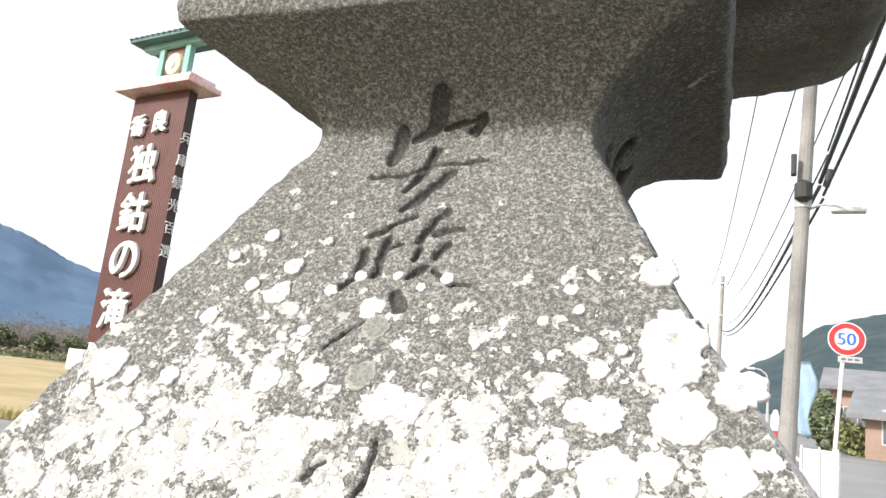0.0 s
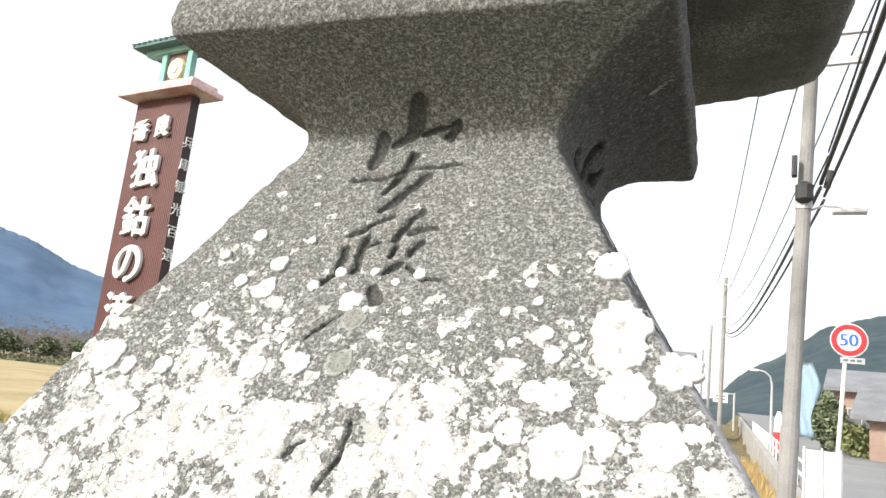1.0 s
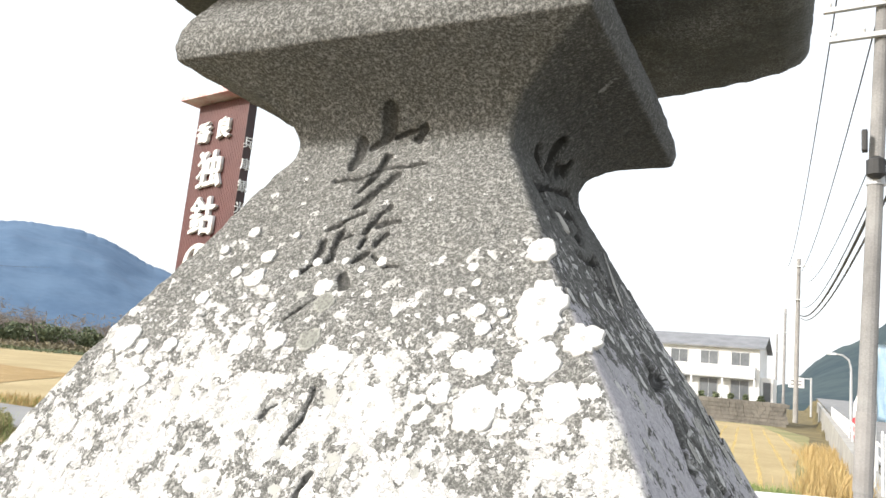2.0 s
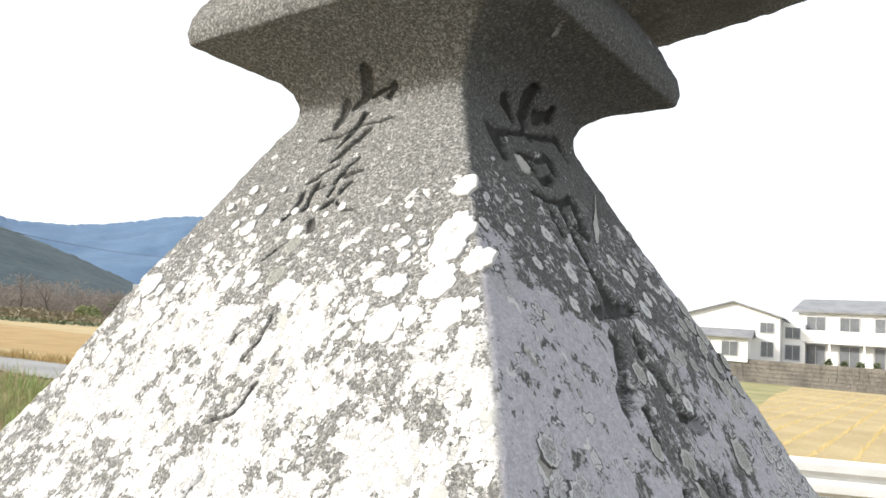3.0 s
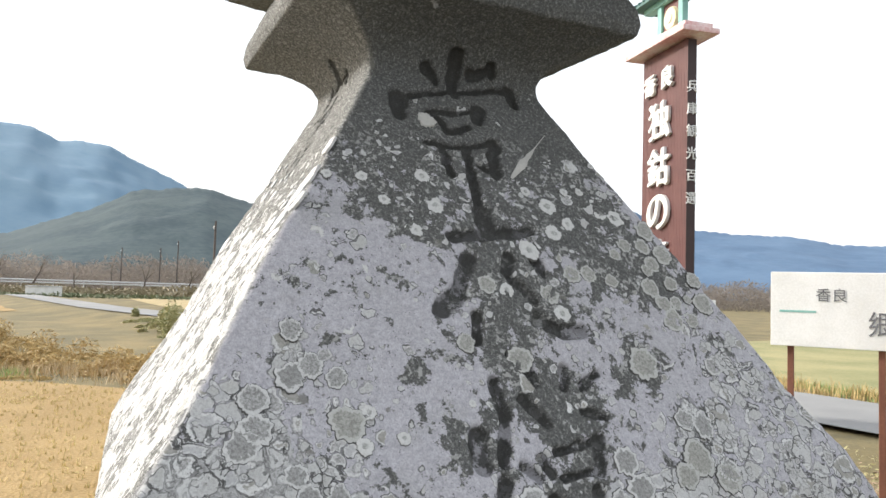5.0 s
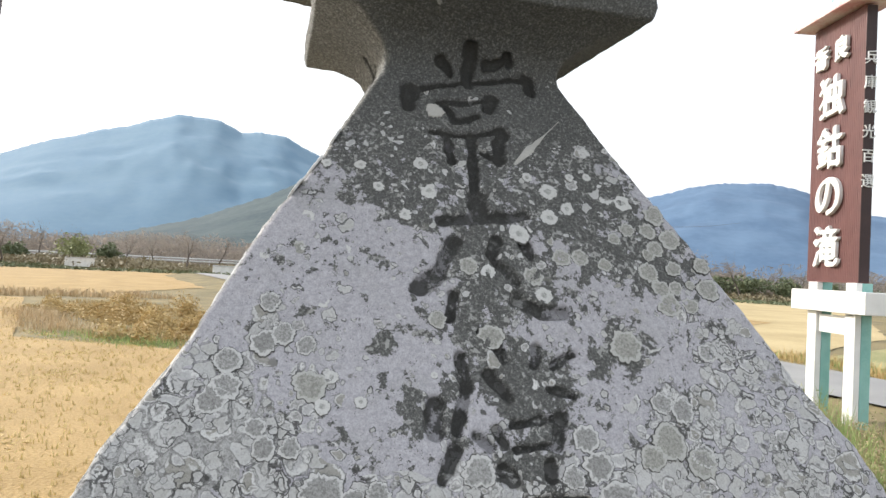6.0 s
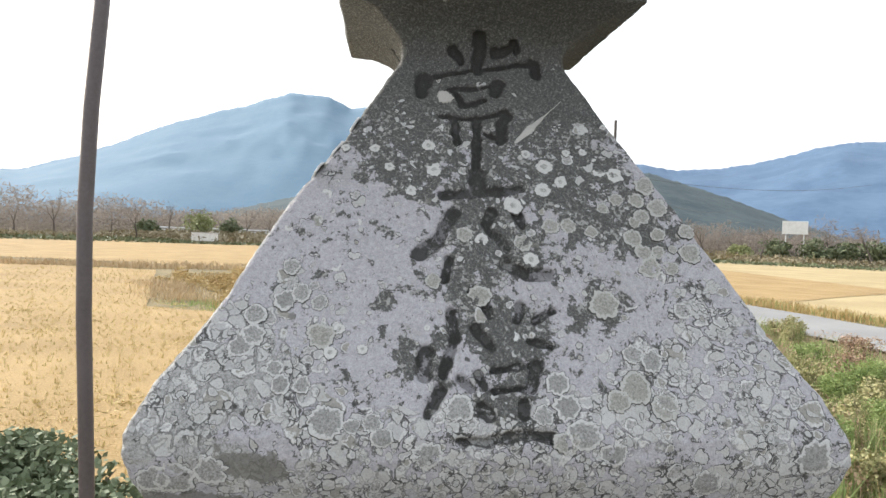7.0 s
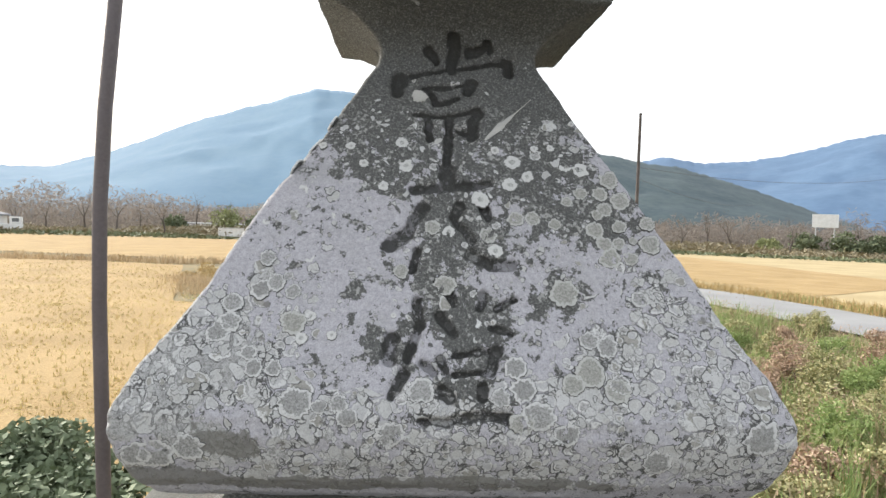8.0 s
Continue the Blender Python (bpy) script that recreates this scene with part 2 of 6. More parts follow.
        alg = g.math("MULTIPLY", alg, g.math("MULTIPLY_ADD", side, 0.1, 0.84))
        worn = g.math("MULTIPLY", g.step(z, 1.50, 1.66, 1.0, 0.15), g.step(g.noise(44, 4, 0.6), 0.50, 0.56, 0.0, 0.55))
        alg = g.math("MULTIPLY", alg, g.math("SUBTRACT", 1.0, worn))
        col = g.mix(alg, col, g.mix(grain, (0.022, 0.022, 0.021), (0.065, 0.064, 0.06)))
    else:
        col = g.mix(g.step(large, 0.3, 0.65, 0.0, 0.75), col, (0.085, 0.088, 0.078))
    return g.done(col, 0.93, height=height, bump=0.6, dist=0.0016, spec=0.22)


M_STONE = stone_material("weathered_granite", True)
M_STONE2 = stone_material("mossy_granite", False)


# ---- mesh helpers ----
def part(name, bm, material, parent=None, label="", smooth=False):
    me = bpy.data.meshes.new(name)
    bm.to_mesh(me)
    bm.free()
    return part_mesh(name, me, material, parent, label, smooth)


def part_mesh(name, me, material, parent=None, label="", smooth=False):
    if material is not None and not me.materials:
        me.materials.append(material)
    if smooth:
        me.polygons.foreach_set("use_smooth", [True] * len(me.polygons))
    ob = new(name, me)
    if parent is not None:
        ob.parent = parent
    return tagged(ob, label=label)


def thing(name, m, label, category, group="", kind=""):
    ob = new(name)
    ob.empty_display_size = 0.1
    ob.matrix_world = m
    return tagged(ob, label, category, group, kind)


def add_box(bm, x0, x1, y0, y1, z0, z1, bevel=0.0, m=None):
    vs = [bm.verts.new((x, y, z)) for x in (x0, x1) for y in (y0, y1) for z in (z0, z1)]
    fs = [bm.faces.new([vs[i] for i in q]) for q in ((0, 1, 3, 2), (4, 6, 7, 5), (0, 4, 5, 1), (2, 3, 7, 6), (0, 2, 6, 4), (1, 5, 7, 3))]
    if m is not None:
        bmesh.ops.transform(bm, matrix=m, verts=vs)
    if bevel:
        es = list({e for f in fs for e in f.edges})
        bmesh.ops.bevel(bm, geom=es, offset=bevel, segments=2, affect="EDGES", profile=0.6)
    return bm


def box(x0, x1, y0, y1, z0, z1, bevel=0.0, m=None):
    return add_box(bmesh.new(), x0, x1, y0, y1, z0, z1, bevel, m)


def add_tube(bm, pts, radii, n=8, cap=True):
    """A tapered tube along points."""
    rings = []
    pts = [Vector(p) for p in pts]
    for i, p in enumerate(pts):
        d = (pts[min(i + 1, len(pts) - 1)] - pts[max(i - 1, 0)]).normalized()
        a = d.orthogonal().normalized() if i == 0 else (rings_a - d * d.dot(rings_a)).normalized()
        rings_a = a
        b = d.cross(a)
        rings.append([bm.verts.new(p + (a * math.cos(2 * math.pi * k / n) + b * math.sin(2 * math.pi * k / n)) * radii[i]) for k in range(n)])
    for r, s in zip(rings, rings[1:]):
        for k in range(n):
            bm.faces.new((r[k], r[(k + 1) % n], s[(k + 1) % n], s[k]))
    if cap:
        bm.faces.new(rings[0][::-1])
        bm.faces.new(rings[-1])
    return bm


def tube(pts, radii, n=8):
    return add_tube(bmesh.new(), pts, radii if isinstance(radii, (list, tuple)) else [radii] * len(pts), n)


def raw_mesh(name, verts, faces, width):
    """A mesh from numpy arrays whose faces all have the same number of corners."""
    me = bpy.data.meshes.new(name)
    me.vertices.add(len(verts))
    me.vertices.foreach_set("co", np.asarray(verts, dtype=np.float32).ravel())
    me.loops.add(faces.size)
    me.loops.foreach_set("vertex_index", faces.astype(np.int32).ravel())
    me.polygons.add(len(faces))
    me.polygons.foreach_set("loop_start", np.arange(0, faces.size, width, dtype=np.int32))
    me.update(calc_edges=True)
    return me


def vnoise(p, scale, seed):
    """Smooth value noise in -1..1 at points p (n, 3)."""
    rng = np.random.RandomState(seed)
    grid = rng.uniform(-1, 1, (32, 32, 32))
    q = p * scale + 100.0
    i = np.floor(q).astype(int)
    f = q - i
    f = f * f * (3 - 2 * f)
    out = np.zeros(len(p))
    for dx in (0, 1):
        for dy in (0, 1):
            for dz in (0, 1):
                w = (f[:, 0] if dx else 1 - f[:, 0]) * (f[:, 1] if dy else 1 - f[:, 1]) * (f[:, 2] if dz else 1 - f[:, 2])
                out += w * grid[(i[:, 0] + dx) % 32, (i[:, 1] + dy) % 32, (i[:, 2] + dz) % 32]
    return out


def glyph(name, text, size, depth, material, parent, m, label=""):
    """Letters of the built-in font as a solid mesh, centred on m, standing in its xz plane and facing its -y."""
    cu = bpy.data.curves.new(name, "FONT")
    cu.body, cu.size, cu.extrude, cu.align_x, cu.align_y = text, size, depth / 2, "CENTER", "CENTER"
    cu.offset = 0.0
    tmp = new(name, cu)
    bpy.context.view_layer.update()
    me = bpy.data.meshes.new_from_object(tmp.evaluated_get(bpy.context.evaluated_depsgraph_get()))
    bpy.data.objects.remove(tmp)
    co = np.empty(len(me.vertices) * 3, dtype=np.float32)
    me.vertices.foreach_get("co", co)
    co = co.reshape(-1, 3)
    if len(co):
        co[:, :2] -= (co[:, :2].max(0) + co[:, :2].min(0)) / 2
    me.vertices.foreach_set("co", co.ravel())
    me.transform(m @ pose(0, 0, 0, 90))
    me.materials.clear()
    return part_mesh(name, me, material, parent, label)


# ---- the stone lantern ----
CX, CY, TURN = -0.1275, 0.66, 6.0
LANTERN = pose(CX, CY, 0, 0, 0, TURN)
PROFILE = [(0.25, 1.252), (0.30, 1.262), (0.330, 1.276), (0.350, 1.296), (0.363, 1.322), (0.3695, 1.348), (0.3685, 1.370), (0.360, 1.390), (0.344, 1.420), (0.303, 1.48), (0.262, 1.554),
           (0.229, 1.61), (0.182, 1.68), (0.15, 1.735), (0.122, 1.783), (0.109, 1.805), (0.108, 1.820), (0.116, 1.835), (0.130, 1.848), (0.149, 1.858), (0.168, 1.866),
           (0.193, 1.872), (0.197, 1.885), (0.194, 1.903), (0.184, 1.923), (0.172, 1.945), (0.150, 1.968), (0.142, 1.985), (0.142, 2.01)]
# carved strokes, in millimetres: width, then points across the face and up
CARVED_R = {
    "tsune": [(20, -9, 1838, -7, 1793), (15, -44, 1819, -31, 1806), (16, 14, 1820, 43, 1825), (13, 39, 1831, 46, 1821), (9, -77, 1779, -7, 1795, 67, 1807), (21, -79, 1779, -82, 1758), (19, 67, 1805, 70, 1791), (9, -47, 1764, -8, 1766, 16, 1774), (9, -41, 1761, -29, 1743), (19, 17, 1776, 13, 1760), (11, -30, 1741, -2, 1748), (10, -56, 1724, -19, 1720, 24, 1734), (12, -43, 1719, -37, 1689), (18, 24, 1730, 19, 1692), (8, 0, 1702, 16, 1696), (13, -12, 1722, -15, 1659)],
    "yoru": [(22, -14, 1648, -14, 1632), (15, -57, 1619, -14, 1627, 40, 1631), (20, -45, 1599, -62, 1569, -85, 1548), (12, -51, 1548, -56, 1524), (14, 1, 1602, -8, 1586), (15, 28, 1607, 34, 1589), (16, 14, 1542, 36, 1531, 61, 1533), (12, -5, 1582, 17, 1558), (9, -29, 1510, -9, 1507)],
    "tou": [(13, -49, 1489, -47, 1460, -58, 1428), (19, -77, 1450, -78, 1428), (15, -62, 1414, -75, 1392), (11, -39, 1422, -29, 1416), (12, -12, 1499, -8, 1488), (12, 28, 1496, 23, 1483), (10, 44, 1482, 66, 1492), (13, -23, 1473, -9, 1455), (10, 37, 1461, 57, 1458), (11, -24, 1431, -18, 1417), (8, -8, 1434, 33, 1439), (17, 42, 1439, 34, 1419), (8, -8, 1415, 28, 1419), (14, -22, 1398, -13, 1390), (15, 26, 1404, 24, 1393), (12, -41, 1368, -15, 1366, 20, 1374, 52, 1371), (14, 47, 1372, 57, 1365)],
}
CARVED_F = {
    "an": [(14, -4, 1836, -10, 1818), (7, -12, 1816, -26, 1810), (10, -35, 1815, -36, 1790), (5, 0, 1818, 29, 1825), (7, 30, 1824, 21, 1814), (5, -46, 1774, -13, 1780, -3, 1785), (5, -3, 1785, 39, 1790), (8, -2, 1798, -6, 1777, -17, 1762), (7, 14, 1779, 7, 1767, -5, 1752, -13, 1745)],
    "sei": [(6, -28, 1725, 0, 1740), (6, -14, 1720, -12, 1696), (6, -27, 1712, -24, 1693, -34, 1685), (4, -9, 1713, 0, 1718), (7, 20, 1746, 11, 1721), (6, 20, 1727, 38, 1733), (6, 30, 1717, 23, 1709), (5, 18, 1701, 8, 1693), (4, 13, 1714, 10, 1706), (4, 24, 1698, 38, 1691, 53, 1690), (7, 4, 1681, 12, 1672)],
    "chips": [(3, 28, 1599, 30, 1580, 22, 1561), (4, 54, 1548, 41, 1525, 24, 1515), (3, 41, 1485, 41, 1469, 32, 1455), (2, -31, 1640, -17, 1653, -4, 1665), (4, -4, 1575, 4, 1584)],
}


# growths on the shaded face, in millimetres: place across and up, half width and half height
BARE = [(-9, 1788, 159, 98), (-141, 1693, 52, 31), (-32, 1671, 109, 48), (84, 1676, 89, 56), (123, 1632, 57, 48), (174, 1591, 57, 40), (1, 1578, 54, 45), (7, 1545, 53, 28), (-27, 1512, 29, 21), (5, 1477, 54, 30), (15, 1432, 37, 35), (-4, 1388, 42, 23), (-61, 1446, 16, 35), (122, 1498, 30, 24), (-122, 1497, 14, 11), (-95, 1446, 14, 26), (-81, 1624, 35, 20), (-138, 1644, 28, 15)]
CROWD = [(-271, 1458, 51, 36), (-300, 1398, 69, 47), (-217, 1421, 37, 29), (-172, 1374, 48, 29), (-230, 1512, 20, 19), (-109, 1376, 36, 23), (-51, 1354, 78, 40), (90, 1363, 80, 47), (213, 1392, 109, 79), (158, 1435, 45, 30), (265, 1460, 61, 45), (229, 1507, 34, 26), (302, 1349, 74, 57), (-165, 1321, 123, 29), (93, 1319, 157, 30), (-186, 1454, 19, 24)]
DULL = [(-309, 1414, 69, 48), (-340, 1371, 50, 30), (-249, 1436, 25, 24), (-267, 1338, 37, 24)]
DIRT = [(-239, 1339, 37, 18), (-316, 1298, 78, 14), (-166, 1292, 95, 11), (36, 1296, 127, 11)]


def growth(s, z, blobs):
    """How far (0..1) each point lies within soft patches."""
    out = np.zeros(len(s))
    for bs, bz, rs, rz in blobs:
        out += np.exp(-0.5 * (np.hypot((s - bs / 1000) / (rs / 1000), (z - bz / 1000) / (rz / 1000)) / 0.85) ** 4)
    return np.clip(out, 0, 1)


def carve_depth(s, v, chars, widen, rise):
    """How deep (0..1) each point of a face lies in the strokes. rise turns heights into lengths along the face."""
    depth = np.zeros(len(s))
    for strokes in chars.values():
        for st in strokes:
            r = st[0] / 2000.0 * widen
            pts = np.array(st[1:], dtype=float).reshape(-1, 2) / 1000.0
            pts[:, 1] = rise(pts[:, 1])
            for a, b in zip(pts, pts[1:]):
                near = (s > min(a[0], b[0]) - 0.03) & (s < max(a[0], b[0]) + 0.03) & (v > min(a[1], b[1]) - 0.03) & (v < max(a[1], b[1]) + 0.03)
                i = np.nonzero(near)[0]
                ab = b - a
                px, pv = s[i] - a[0], v[i] - a[1]
                t = np.clip((px * ab[0] + pv * ab[1]) / (ab @ ab), 0, 1)
                d = np.hypot(px - t * ab[0], pv - t * ab[1])
                w = r * (1.06 - 0.16 * t)
                depth[i] = np.maximum(depth[i], np.clip((w * 1.18 - d) / (w * 0.75), 0, 1))
    return depth


def resample(profile, step):
    p = np.array(profile)
    d = np.concatenate(([0], np.cumsum(np.hypot(*np.diff(p, axis=0).T))))
    n = int(d[-1] / step)
    t = np.linspace(0, d[-1], n)
    h, z = np.interp(t, d, p[:, 0]), np.interp(t, d, p[:, 1])

    def soft(a, width):
        k = max(3, int(width / step)) | 1
        ker = np.hanning(k + 2)[1:-1]
        return np.convolve(np.pad(a, k // 2, mode="edge"), ker / ker.sum(), mode="valid")

    neck = soft(((z > 1.42) & (z < 1.868)).astype(float), 0.03)      # the hollow of the neck is one smooth curve
    return soft(h, 0.005) * (1 - neck) + soft(h, 0.045) * neck, soft(z, 0.005) * (1 - neck) + soft(z, 0.045) * neck


def square_shaft(profile, step, cols, seed, corner=0.007, rough=0.0009, carved_r=None, carved_f=None, lift=None, shy=0.0):
    """A squared stone turned up from a profile, with worn arrises, pits and carved strokes."""
    h, z = resample(profile, step)
    dirs = [((1, 0), (0, 1)), ((0, 1), (-1, 0)), ((-1, 0), (0, -1)), ((0, -1), (1, 0))]   # outward, along
    u, fi = [], []
    for k, n in enumerate(cols):
        u.append(np.linspace(-1, 1, n, endpoint=False))
        fi.append(np.full(n, k))
    u, fi = np.concatenate(u), np.concatenate(fi)
    out = np.array([dirs[k][0] for k in fi], float)
    alo = np.array([dirs[k][1] for k in fi], float)
    H, U = np.meshgrid(h, u, indexing="ij")
    a = np.stack([H * out[None, :, 0] + H * U * alo[None, :, 0], H * out[None, :, 1] + H * U * alo[None, :, 1]], -1)
    r = corner
    inner = np.clip(a, -(H - r)[..., None], (H - r)[..., None])
    d = a - inner
    ln = np.linalg.norm(d, axis=-1)
    big = ln > r
    scale = np.where(big, r / np.maximum(ln, 1e-9), 1.0)
    a = inner + d * scale[..., None]
    Z = np.repeat(z[:, None], len(u), 1)
    shrink = shy * (1 - a[..., 0] / H) / 2 * (1 - a[..., 1] / H) / 2 * np.clip((H - 0.12) / 0.15, 0, 1) * (Z < 1.815)   # one corner was cut short
    a = a * (1 - shrink)[..., None]
    if lift is not None:
        Z = Z + lift(U, H)
    P = np.concatenate([a, Z[..., None]], -1)
    # outward normals
    dh, dz = np.gradient(h), np.gradient(z)
    nl = np.hypot(dh, dz)
    nh, nz = (dz / nl)[:, None], (-dh / nl)[:, None]
    hor = np.where(big[..., None], d / np.maximum(ln, 1e-9)[..., None], np.broadcast_to(out[None], a.shape))
    N = np.concatenate([hor * nh[..., None], np.broadcast_to(nz[..., None], (*nh.shape[:1], len(u), 1))], -1)
    flat = P.reshape(-1, 3)
    near_edge = np.clip(1 - (1 - np.abs(U)) * H / 0.02, 0, 1).ravel()
    disp = rough * vnoise(flat, 60, seed) + rough * 0.8 * vnoise(flat, 150, seed + 1) + 0.0016 * vnoise(flat, 12, seed + 2)
    pits = np.clip(vnoise(flat, 95, seed + 3) - 0.55, 0, 1)
    disp -= 0.004 * pits
    disp -= 0.0025 * near_edge * np.clip(vnoise(flat, 28, seed + 4) - 0.15, 0, 1)
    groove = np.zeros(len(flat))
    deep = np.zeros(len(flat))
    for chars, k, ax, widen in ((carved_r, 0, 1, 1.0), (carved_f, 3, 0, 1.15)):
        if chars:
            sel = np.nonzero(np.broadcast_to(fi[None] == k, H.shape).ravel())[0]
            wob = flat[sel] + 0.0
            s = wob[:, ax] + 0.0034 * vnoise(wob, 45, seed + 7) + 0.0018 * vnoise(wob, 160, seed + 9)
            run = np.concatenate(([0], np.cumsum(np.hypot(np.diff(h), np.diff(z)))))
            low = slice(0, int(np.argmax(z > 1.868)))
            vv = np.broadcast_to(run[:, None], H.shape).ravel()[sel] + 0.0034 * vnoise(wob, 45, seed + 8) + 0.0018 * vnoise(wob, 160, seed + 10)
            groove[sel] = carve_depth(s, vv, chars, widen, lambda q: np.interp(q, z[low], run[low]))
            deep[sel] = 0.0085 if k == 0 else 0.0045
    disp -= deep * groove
    flat = flat + N.reshape(-1, 3) * disp[:, None]
    nr, nc = H.shape
    i = np.arange(nr - 1)[:, None] * nc + np.arange(nc)[None]
    j = np.arange(nr - 1)[:, None] * nc + (np.arange(nc)[None] + 1) % nc
    faces = np.stack([i, j, j + nc, i + nc], -1).reshape(-1, 4)
    me = raw_mesh("stone", flat, faces, 4)
    if carved_r:
        on_r = np.broadcast_to(fi[None] == 0, H.shape).ravel() | (flat[:, 0] + flat[:, 1] > 0)
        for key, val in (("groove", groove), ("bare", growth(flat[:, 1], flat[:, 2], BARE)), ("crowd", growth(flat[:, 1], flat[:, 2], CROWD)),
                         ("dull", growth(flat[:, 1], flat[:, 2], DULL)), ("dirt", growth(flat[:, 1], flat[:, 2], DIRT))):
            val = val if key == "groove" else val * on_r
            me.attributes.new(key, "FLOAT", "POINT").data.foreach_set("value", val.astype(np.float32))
    me.polygons.foreach_set("use_smooth", [True] * len(me.polygons))
    return me


lantern = thing("stone_lantern", LANTERN, "old squared granite votive lantern with carved characters and lichen", "stone lantern")
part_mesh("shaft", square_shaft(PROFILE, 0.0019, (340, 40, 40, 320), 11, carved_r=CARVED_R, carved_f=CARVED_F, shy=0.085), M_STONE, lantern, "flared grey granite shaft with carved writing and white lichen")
CAP = [(0.10, 1.998), (0.15, 1.998), (0.24, 1.996), (0.31, 1.998), (0.328, 2.008), (0.335, 2.022), (0.337, 2.12), (0.325, 2.14), (0.20, 2.17), (0.10, 2.20)]
part_mesh("cap_slab", square_shaft(CAP, 0.005, (100, 100, 100, 100), 31, corner=0.014, rough=0.0012,
                                   lift=lambda U, H: 0.036 * np.clip((np.abs(U) - 0.2) / 0.8, 0, 1) ** 1.5 * np.clip(H / 0.335, 0, 1) ** 3), M_STONE2, lantern, "dark overhanging granite slab with upturned corners")
FIRE = [(0.01, 2.17), (0.15, 2.175), (0.15, 2.45), (0.01, 2.455)]
part_mesh("fire_box", square_shaft(FIRE, 0.01, (20, 20, 20, 20), 41), M_STONE2, lantern)
ROOF = [(0.01, 2.45), (0.36, 2.46), (0.37, 2.50), (0.30, 2.56), (0.16, 2.66), (0.05, 2.72), (0.0, 2.74)]
part_mesh("roof", square_shaft(ROOF, 0.012, (40, 40, 40, 40), 43, lift=lambda U, H: 0.05 * np.abs(U) ** 3 * (H / 0.36) ** 2), M_STONE2, lantern)
PLINTH = [(0.01, 1.0), (0.40, 1.0), (0.41, 1.02), (0.41, 1.19), (0.40, 1.205), (0.28, 1.235), (0.26, 1.262), (0.01, 1.263)]
part_mesh("plinth", square_shaft(PLINTH, 0.01, (60, 60, 60, 60), 47), M_STONE2, lantern, "squared granite plinth")
BASE = [(0.01, 0.0), (0.55, 0.0), (0.55, 0.98), (0.53, 1.0), (0.01, 1.002)]
part_mesh("base", square_shaft(BASE, 0.02, (40, 40, 40, 40), 53, corner=0.02, rough=0.004), M_STONE2, lantern, "stepped granite base")


# ---- ground ----
PATH_LINE = [(0.5, 12.6), (-5.5, 9.7), (-13.0, 8.15), (-19.0, 6.9), (-28.0, 3.6), (-45.0, -4.0), (-75.0, -14.0)]
ROAD_DIR = radians(95.0)


def dist_line(x, y, line):
    d = np.full(np.shape(x), 1e9)
    for (ax, ay), (bx, by) in zip(line, line[1:]):
        t = np.clip(((x - ax) * (bx - ax) + (y - ay) * (by - ay)) / ((bx - ax) ** 2 + (by - ay) ** 2), 0, 1)
        d = np.minimum(d, np.hypot(x - ax - t * (bx - ax), y - ay - t * (by - ay)))
    return d


def smooth(v, a, b):
    t = np.clip((v - a) / (b - a), 0, 1)
    return t * t * (3 - 2 * t)


def road_off(x, y):
    """Metres to the right of the road's left edge."""
    return (x - 0.55) * math.sin(ROAD_DIR) - (y - 12.0) * math.cos(ROAD_DIR)


def road_z(y):
    return 0.02 + 0.02 * np.clip(y - 2.0, -2, 150)


def ground_z(x, y):
    z = np.full(np.shape(x), -0.32)
    z = z + 0.30 * (1 - smooth(dist_line(x, y, PATH_LINE), 2.2, 4.4))
    z = np.maximum(z, -0.32 + 0.32 * (1 - smooth(np.hypot(x - 0.6, y - 0.3), 2.0, 4.0)))
    z = np.maximum(z, -0.32 + 0.27 * (1 - smooth(dist_line(x, y, [(-1.5, 2.5), (-4.0, 5.0), (-7.3, 6.4)]), 1.0, 2.6)))
    z = np.maximum(z, -0.32 + (road_z(y) + 0.22) * smooth(road_off(x, y), -0.1, 0.0) * (1 - smooth(road_off(x, y), 40, 60)))
    far = np.hypot(x, y)
    return z + 0.02 * np.sin(x * 1.7) * np.sin(y * 1.3) * (far < 60)


M_GROUND = plain("dry_grass_ground", (0.10, 0.085, 0.04), (0.22, 0.17, 0.075), 0.5, 25, 0.95, bump=0.5, dist=0.02)
M_FIELD = plain("ripe_stubble_field", (0.24, 0.155, 0.055), (0.41, 0.285, 0.125), 0.5, 28, 0.95, bump=0.8, dist=0.03, grain=0.55)
M_FIELD2 = plain("pale_mown_field", (0.31, 0.24, 0.115), (0.43, 0.34, 0.18), 0.3, 8, 0.95, bump=0.6, dist=0.03)
M_GREENFIELD = plain("greenish_field", (0.17, 0.18, 0.07), (0.33, 0.29, 0.14), 0.35, 10, 0.95, bump=0.6, dist=0.03)
M_ASPHALT = plain("worn_asphalt", (0.20, 0.20, 0.20), (0.27, 0.27, 0.265), 0.6, 140, 0.9, bump=0.3, dist=0.004)
M_CONCRETE = plain("grey_concrete", (0.30, 0.29, 0.27), (0.44, 0.43, 0.40), 1.2, 60, 0.9, bump=0.25, dist=0.004)

k = np.linspace(-1, 1, 281)
xs = 3500 * np.sinh(k * 8.2) / math.sinh(8.2)
GX, GY = np.meshgrid(xs, xs, indexing="ij")
gv = np.stack([GX, GY, ground_z(GX, GY)], -1).reshape(-1, 3)
n = len(xs)
gi = (np.arange(n - 1)[:, None] * n + np.arange(n - 1)[None]).ravel()
ground_me = raw_mesh("ground", gv, np.stack([gi, gi + n, gi + n + 1, gi + 1], -1), 4)
part_mesh("ground", ground_me, M_GROUND, smooth=True)
tagged(bpy.data.objects["ground"], "rough autumn ground with dry grass around the fields", "ground", kind="structure")


